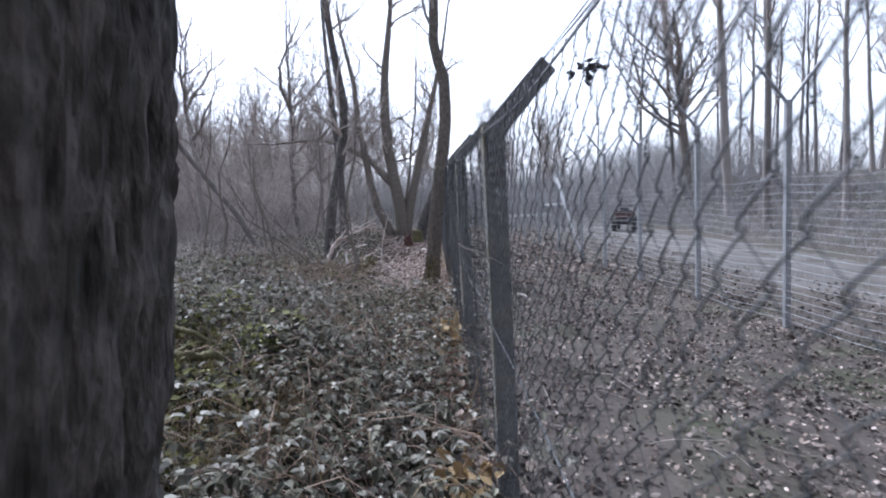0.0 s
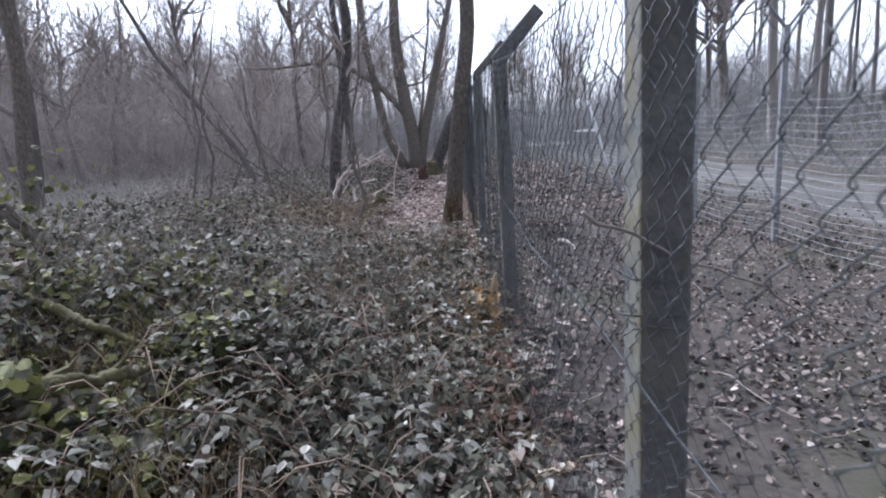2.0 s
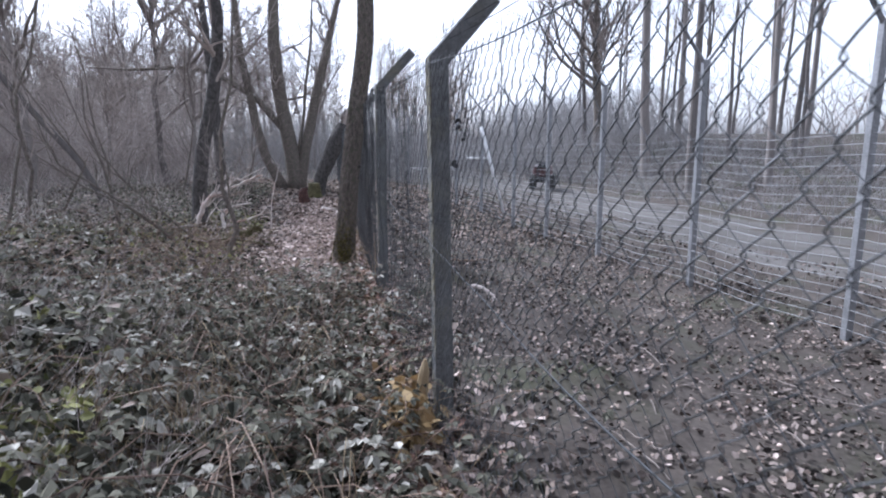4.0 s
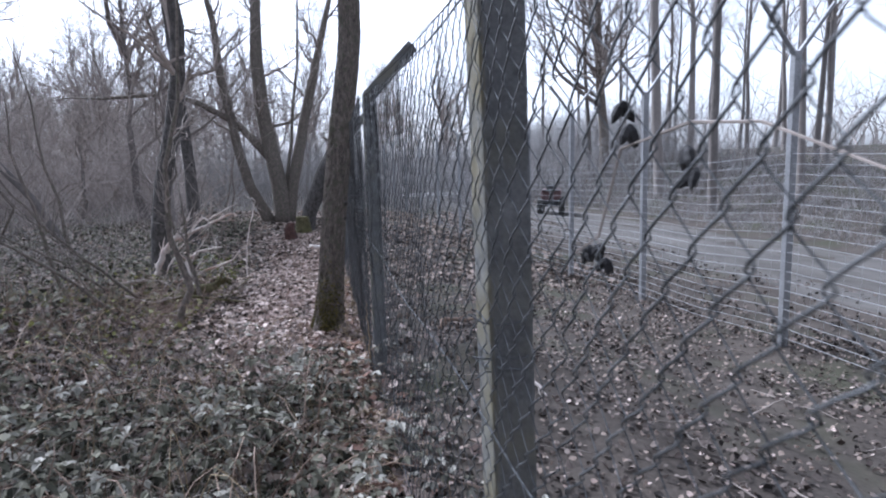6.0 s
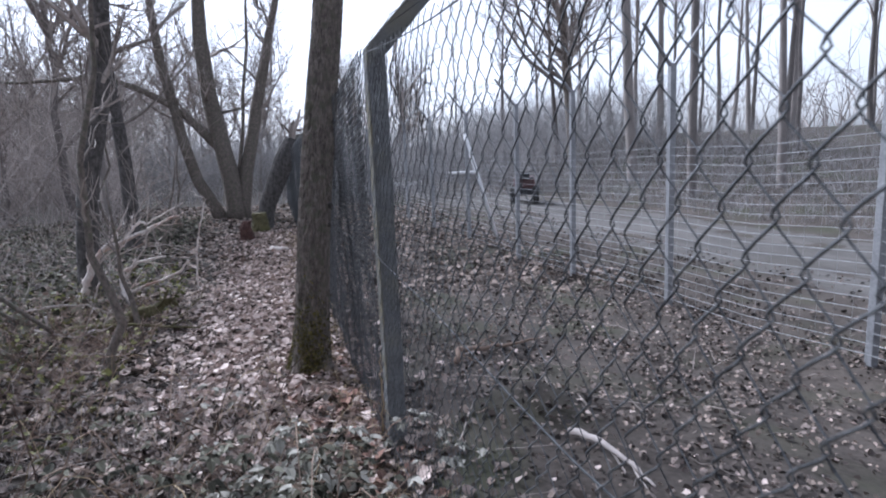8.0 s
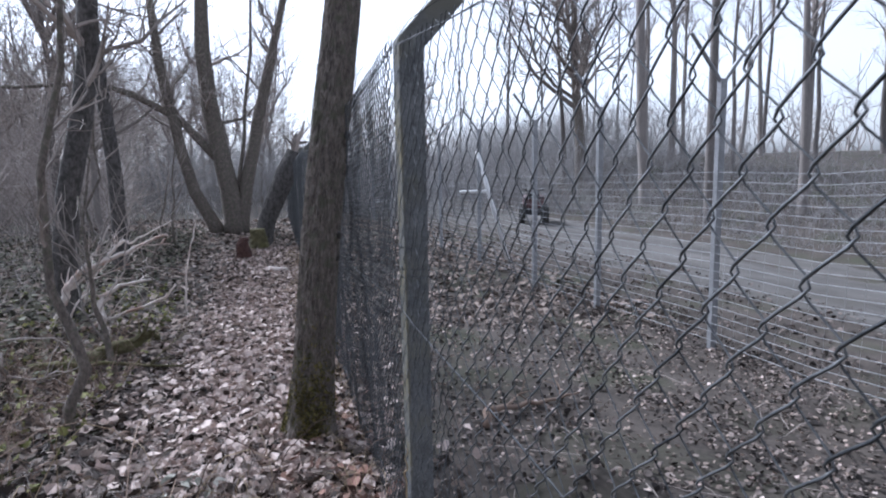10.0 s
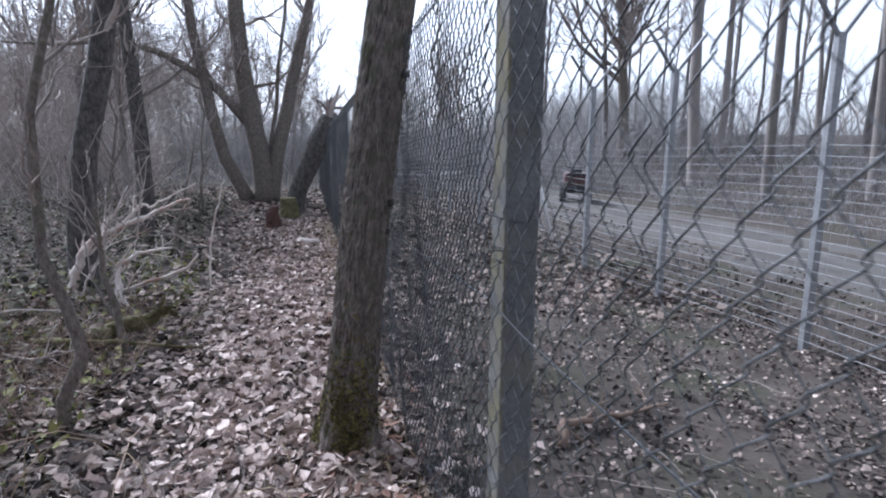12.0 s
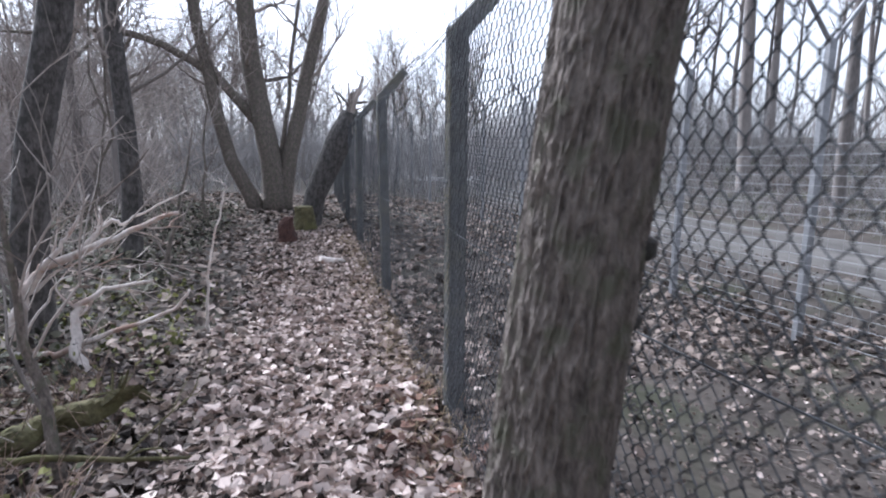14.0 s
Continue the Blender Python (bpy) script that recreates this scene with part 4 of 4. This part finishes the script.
tuft = thing("leaf_tuft", "ragged tuft of dry leaves snagged on the top strands", "leaves", (0.36, 1.8, 1.82))
rr = random.Random(77)
for _ in range(26):
    g = Geo()
    p = V(rr.gauss(0, 0.022), rr.gauss(0, 0.03), rr.gauss(0, 0.016))
    d = V(rr.gauss(0, 1), rr.gauss(0, 1), rr.gauss(0, 0.8)).normalized()
    g.tube([p, p + d * 0.01, p + d * 0.02, p + d * 0.028], [0.001, 0.007, 0.006, 0.001], 5)
    part("leaf", g, M_BLACKLEAF, tuft)
# dark knobs of bark grown round the mesh
for z, r in ((0.93, 0.019), (1.06, 0.023), (1.62, 0.02)):
    x = -0.118 + 0.13 * (z - 0.95)
    knob = thing("bark_knob", "dark knob of bark grown round the mesh", "knob", (x + 0.09, 9.61, z))
    part("body", bark_trunk([V(0, 0, -r), V(0.004, 0, -r * 0.5), V(0.006, 0, r * 0.5), V(0, 0, r)], [r * 0.4, r, r * 0.95, r * 0.3], 18, int(z * 10), 0.004, 0.0, 10, 0.02, 0.03), M_BARK_NEAR, knob)


# ---- leaf litter, brambles, grass: stuff ----
def leaves(name, label, category, n, place, size, material, seed, tilt=0.35, height=None):
    """Many small folded, curled leaves."""
    rs = np.random.RandomState(seed)
    rr = random.Random(seed)
    verts, faces = [], []
    shape = ((0, 0), (0.42, 0.3), (0.34, 0.72), (0, 1.0), (-0.34, 0.72), (-0.42, 0.3))
    for _ in range(n):
        x, y, z, k = place(rr)
        L = size * rr.uniform(0.6, 1.35) * k
        wd = rr.uniform(0.75, 1.25)
        yaw = rr.uniform(0, 6.2832)
        m = Euler((rr.gauss(0, tilt), rr.gauss(0, tilt), yaw)).to_matrix()
        fold, curl = rr.uniform(-0.1, 0.55), rr.gauss(0.1, 0.3)
        b = len(verts)
        for u, v in shape:
            p = m @ Vector((u * L * wd * rr.uniform(0.65, 1.3), (v - 0.5 + rr.gauss(0, 0.07)) * L, (abs(u) * fold + curl * (v - 0.5) ** 2 + rr.gauss(0, 0.06)) * L))
            verts.append((x + p.x, y + p.y, z + p.z))
        faces.append((b, b + 1, b + 2, b + 3))
        faces.append((b, b + 3, b + 4, b + 5))
    me = bpy.data.meshes.new(name)
    me.from_pydata(verts, [], faces)
    me.materials.append(material)
    return tagged(new(name, me), label, category, kind="stuff")


def litter_at(rr, xlo, xhi, ylo, yhi):
    x, y = rr.uniform(xlo, xhi), rr.uniform(ylo, yhi)
    return x, y, land(x, y) + rr.uniform(0.004, 0.03), 1


def litter_path(rr):
    x, y = rr.gauss(-0.5, 0.38), rr.uniform(4.5, 19)
    return x, y, land(x, y) + rr.uniform(0.006, 0.04), 1


leaves("leaf_litter", "brown fallen leaves covering the woodland floor", "leaves", 14000, lambda r: litter_at(r, -3.2, 0.3, 0.5, 13), 0.07, M_LEAF, 401)
leaves("leaf_litter", "brown fallen leaves further along the wood", "leaves", 12000, lambda r: litter_at(r, -6, 4.4, 12, 26), 0.1, M_LEAF, 402)
leaves("leaf_litter", "brown fallen leaves thick on the path", "leaves", 16000, litter_path, 0.066, M_LEAF, 403, 0.6)
leaves("leaf_litter", "scattered brown leaves through the wider wood", "leaves", 12000, lambda r: litter_at(r, -9, 0.2, -7, 24), 0.085, M_LEAF, 408)


def patchy(r, xlo, xhi, ylo, yhi):
    """Litter that gathers in drifts and leaves bare dark soil between."""
    for _ in range(4):
        p = litter_at(r, xlo, xhi, ylo, yhi)
        if noise.noise((p[0] * 1.5, p[1] * 1.1, 21)) + 0.6 * noise.noise((p[0] * 5, p[1] * 5, 4)) > r.uniform(-0.35, 0.4):
            break
    return p


leaves("leaf_litter", "small dark grey-brown leaves in drifts beyond the fence", "leaves", 17000, lambda r: patchy(r, 0.0, 4.6, 0, 15), 0.036, M_LEAFDARK, 407, 0.55)
leaves("leaf_litter", "brown leaf fragments all over the soil beyond the fence", "leaves", 11000, lambda r: litter_at(r, 0.05, 4.4, 0, 14), 0.028, M_LEAF, 426, 0.5)
leaves("leaf_litter", "dull leaves and debris on the verge of the track", "leaves", 5000, lambda r: patchy(r, 3.6, 6.6, 1, 24), 0.05, M_LEAFDARK, 410, 0.5)
leaves("pale_leaves", "pale curled dry leaves lying on the path", "leaves", 11500, lambda r: (lambda p: p if p[1] > 8.5 or r.random() < 0.35 else litter_path(r))(litter_path(r)), 0.066, M_LEAFPALE, 404, 0.5)
# extra pale leaves whose colour also stands in for sunlight on the litter
leaves("pale_leaves", "pale pinkish curled leaves painting a sunlit patch beside the leaning tree", "leaves", 3800, lambda r: (lambda x, y: (x, y, land(x, y) + r.uniform(0.01, 0.045), 1))(r.gauss(-0.6, 0.32), r.uniform(9.2, 14.5)), 0.066, M_LEAFPALE, 409, 0.5)
leaves("pale_leaves", "pale dry leaves scattered beyond the fence", "leaves", 1300, lambda r: patchy(r, 0.1, 3.9, 0.6, 14), 0.03, M_LEAFPALE, 405, 0.3)
leaves("leaf_litter", "dark leaves at the edge of the path", "leaves", 6500, lambda r: litter_at(r, -3.2, -0.85, 5, 13), 0.06, M_LEAFDARK, 420, 0.5)
leaves("russet_leaves", "russet fallen leaves along the foot of the fence", "leaves", 900, lambda r: (lambda x, y: (x, y, land(x, y) + r.uniform(0.005, 0.05), 1))(r.gauss(-0.12, 0.16), r.uniform(3.6, 12)), 0.07, M_LEAFRED, 406)


def bramble_at(rr):
    y = rr.uniform(-0.5, 8.2)
    x = -0.1 - abs(rr.gauss(0, 1.5))
    for _ in range(3):
        # leaves grow in clumps with dark gaps between
        if noise.noise((x * 3.2, y * 3.2, 3)) + 0.5 * noise.noise((x * 9, y * 9, 8)) > rr.uniform(-0.5, 0.25):
            break
        y = rr.uniform(-0.5, 8.2)
        x = -0.1 - abs(rr.gauss(0, 1.5))
    h = thicket(x, y)
    return x, y, land(x, y) + h * rr.uniform(0.55, 1.08) + rr.uniform(0.01, 0.06), 1


leaves("bramble", "low tangle of dull green bramble leaves", "brambles", 21000, bramble_at, 0.052, M_BRAMBLE, 411, 0.55)
leaves("bramble_leaves", "bramble leaves coloured pale like back-lit leaf tops in the tangle", "brambles", 4600, lambda r: (lambda p: p if p[1] > 2.6 or r.random() < 0.3 else bramble_at(r))(bramble_at(r)), 0.05, M_BRAMBLEPALE, 412, 0.5)
leaves("bramble_leaves", "withered brown leaves caught in the brambles", "brambles", 5500, bramble_at, 0.055, M_LEAF, 413, 0.5)
leaves("bramble_leaves", "olive green leaves in the brambles", "brambles", 4200, lambda r: (lambda x, y: (x, y, land(x, y) + thicket(x, y) * r.uniform(0.6, 1.05) + r.uniform(0, 0.12), 1))(-1.2 - abs(r.gauss(0, 0.9)), r.gauss(3.3, 1.1)), 0.05, M_GREEN, 414, 0.6)
leaves("ivy", "small green leaves on the woodland floor beside the path", "plants", 1400, lambda r: (lambda x, y: (x, y, land(x, y) + r.uniform(0.01, 0.16), 1))(-1.5 - abs(r.gauss(0, 1.2)), r.uniform(8.5, 15)), 0.045, M_GREEN, 415, 0.6)
leaves("ground_cover", "dull green low plants on the woodland floor", "plants", 9000, lambda r: (lambda x, y: (x, y, land(x, y) + r.uniform(0.01, 0.2), 1))(-2.0 - abs(r.gauss(0, 3.2)), r.uniform(7.5, 22)), 0.06, M_BRAMBLE, 417, 0.6)


def moss_at(rr):
    a, h = rr.gauss(3.7, 0.9), abs(rr.gauss(0, 0.24))
    q = 0.125 + 0.07 * math.exp(-h / 0.16)
    return -0.235 + 0.14 * h + q * math.cos(a), 9.66 + q * math.sin(a), land(-0.235, 9.66) + h - 0.03, 1


leaves("moss", "yellow-green moss on the foot of the leaning tree", "moss", 4200, moss_at, 0.016, M_MOSS, 418, 0.9)
leaves("ochre_leaves", "ochre leaves and litter round the post foot", "leaves", 260, lambda r: (lambda x, y: (x, y, land(x, y) + r.uniform(0.01, 0.25), 1))(r.gauss(-0.06, 0.07), r.choice((2.3, 5.15, 5.2)) + r.gauss(0, 0.12)), 0.06, M_OCHRE, 416, 0.7)


def canes(name, label, n, place, material, seed, r=0.003):
    rr = random.Random(seed)
    g = Geo()
    for _ in range(n):
        x, y, L, up = place(rr)
        a = rr.uniform(0, 6.28)
        d = V(math.cos(a), math.sin(a), 0)
        p0 = V(x, y, land(x, y))
        pts = [p0 + d * L * t + V(0, 0, up * 4 * t * (1 - t * 0.85) + 0.02 + rr.gauss(0, 0.008)) for t in (0, 0.2, 0.4, 0.6, 0.8, 1.0)]
        g.tube(pts, [r * k for k in (1, 1, 0.9, 0.8, 0.6, 0.4)], 4, cap=False)
    return tagged(part(name, g, material), label, "stems", kind="stuff")


def sprays(name, label, n, seed, material, stem, size):
    """Arching bramble shoots with leaves set in threes along them."""
    rr = random.Random(seed)
    g, verts, faces = Geo(), [], []
    for _ in range(n):
        x, y, _z, _k = bramble_at(rr)
        base = V(x, y, land(x, y) + 0.5 * thicket(x, y))
        a = rr.uniform(0, 6.2832)
        way, L, up = V(math.cos(a), math.sin(a), 0), rr.uniform(0.35, 0.95), rr.uniform(0.12, 0.34)
        drop = rr.uniform(0.75, 1.0)
        line = [base + way * L * t + V(rr.gauss(0, 0.012), rr.gauss(0, 0.012), up * 4 * t * (1 - t * drop)) for t in (0, 0.17, 0.34, 0.5, 0.67, 0.84, 1.0)]
        g.tube(line, [0.0028, 0.0026, 0.0024, 0.002, 0.0017, 0.0013, 0.0008], 4, cap=False)
        for j in range(2, 13):
            k = j / 2.0
            i = min(int(k), 5)
            p = line[i].lerp(line[i + 1], k - i)
            side = way.cross(V(0, 0, 1)) * (1 if j % 2 else -1)
            stalk = (side * rr.uniform(0.5, 1.0) + way * rr.uniform(0.1, 0.7) + V(0, 0, rr.uniform(-0.35, 0.45))).normalized()
            q = p + stalk * size * rr.uniform(0.3, 0.7)
            g.tube([p, q], [0.0009, 0.0007], 3, cap=False)
            for turn in (-1.15, 0.0, 1.15):
                out = (Matrix.Rotation(turn + rr.gauss(0, 0.15), 3, "Z") @ stalk + V(0, 0, rr.uniform(-0.55, 0.1))).normalized()
                across = out.cross(V(0, 0, 1)).normalized()
                lift = across.cross(out)
                ll = size * rr.uniform(0.7, 1.2) * (1.0 if turn == 0 else 0.8)
                b = len(verts)
                for u, v in ((0, 0), (0.3, 0.3), (0.25, 0.66), (0, 1.0), (-0.25, 0.66), (-0.3, 0.3)):
                    verts.append(q + out * v * ll + across * u * ll + lift * (abs(u) * 0.45 - 0.3 * v * v) * ll)
                faces.append((b, b + 1, b + 2, b + 3))
                faces.append((b, b + 3, b + 4, b + 5))
    me = bpy.data.meshes.new(name)
    me.from_pydata(verts, [], faces)
    me.materials.append(material)
    tagged(new(name, me), label, "brambles", kind="stuff")
    tagged(part(name + "_stems", g, stem), "thin stems of the bramble shoots", "stems", kind="stuff")


sprays("bramble_shoots", "arching bramble shoots with dull green leaves in threes", 520, 431, M_BRAMBLE, M_CANE, 0.055)
sprays("bramble_shoots", "arching bramble shoots with leaves coloured pale as if back-lit", 190, 432, M_BRAMBLEPALE, M_CANE, 0.052)
leaves("withered_leaves", "yellow-green leaves hanging on a fallen branch in the brambles", "leaves", 420, lambda r: (r.gauss(-3.45, 0.35), r.gauss(5.1, 0.2), r.gauss(1.0, 0.16), 1), 0.05, M_GREEN, 419, 0.9)
canes("bramble_canes", "arching reddish bramble canes", 380, lambda q: (-0.3 - abs(q.gauss(0, 1.4)), q.uniform(0, 8.5), q.uniform(0.4, 1.2), q.uniform(0.12, 0.5)), M_CANE, 421)
canes("dry_stems", "pale dry stems lying over the brambles", 260, lambda q: (-0.3 - abs(q.gauss(0, 1.3)), q.uniform(1, 9), q.uniform(0.2, 0.6), q.uniform(0.1, 0.42)), M_STRAW, 422, 0.002)
canes("dead_grass", "matted dead grass blades over the brambles", 1500, lambda q: (-0.9 - abs(q.gauss(0, 0.9)), q.uniform(1.8, 5.5), q.uniform(0.12, 0.35), q.uniform(0.12, 0.4)), M_STRAW, 425, 0.0013)
canes("fallen_twigs", "thin fallen twigs on the litter", 420, lambda q: (q.uniform(-3, 3.8), q.uniform(2, 18), q.uniform(0.15, 0.6), 0.01), M_TWIG, 423, 0.004)
canes("dry_grass", "dry grass blades along the foot of the fence", 900, lambda q: (q.gauss(-0.02, 0.09), q.uniform(1.5, 18), q.uniform(0.08, 0.3), q.uniform(0.03, 0.14)), M_STRAW, 424, 0.0014)
stub = thing("broken_stake", "short broken pale stake leaning at the post foot", "stake", on(0.0, 5.2, 0.05))
part("body", Geo().tube([V(0, 0, 0), V(0.01, 0, 0.2), V(0.03, 0.0, 0.36), V(0.035, 0, 0.42)], [0.03, 0.032, 0.026, 0.008], 7), M_STRAW, stub)
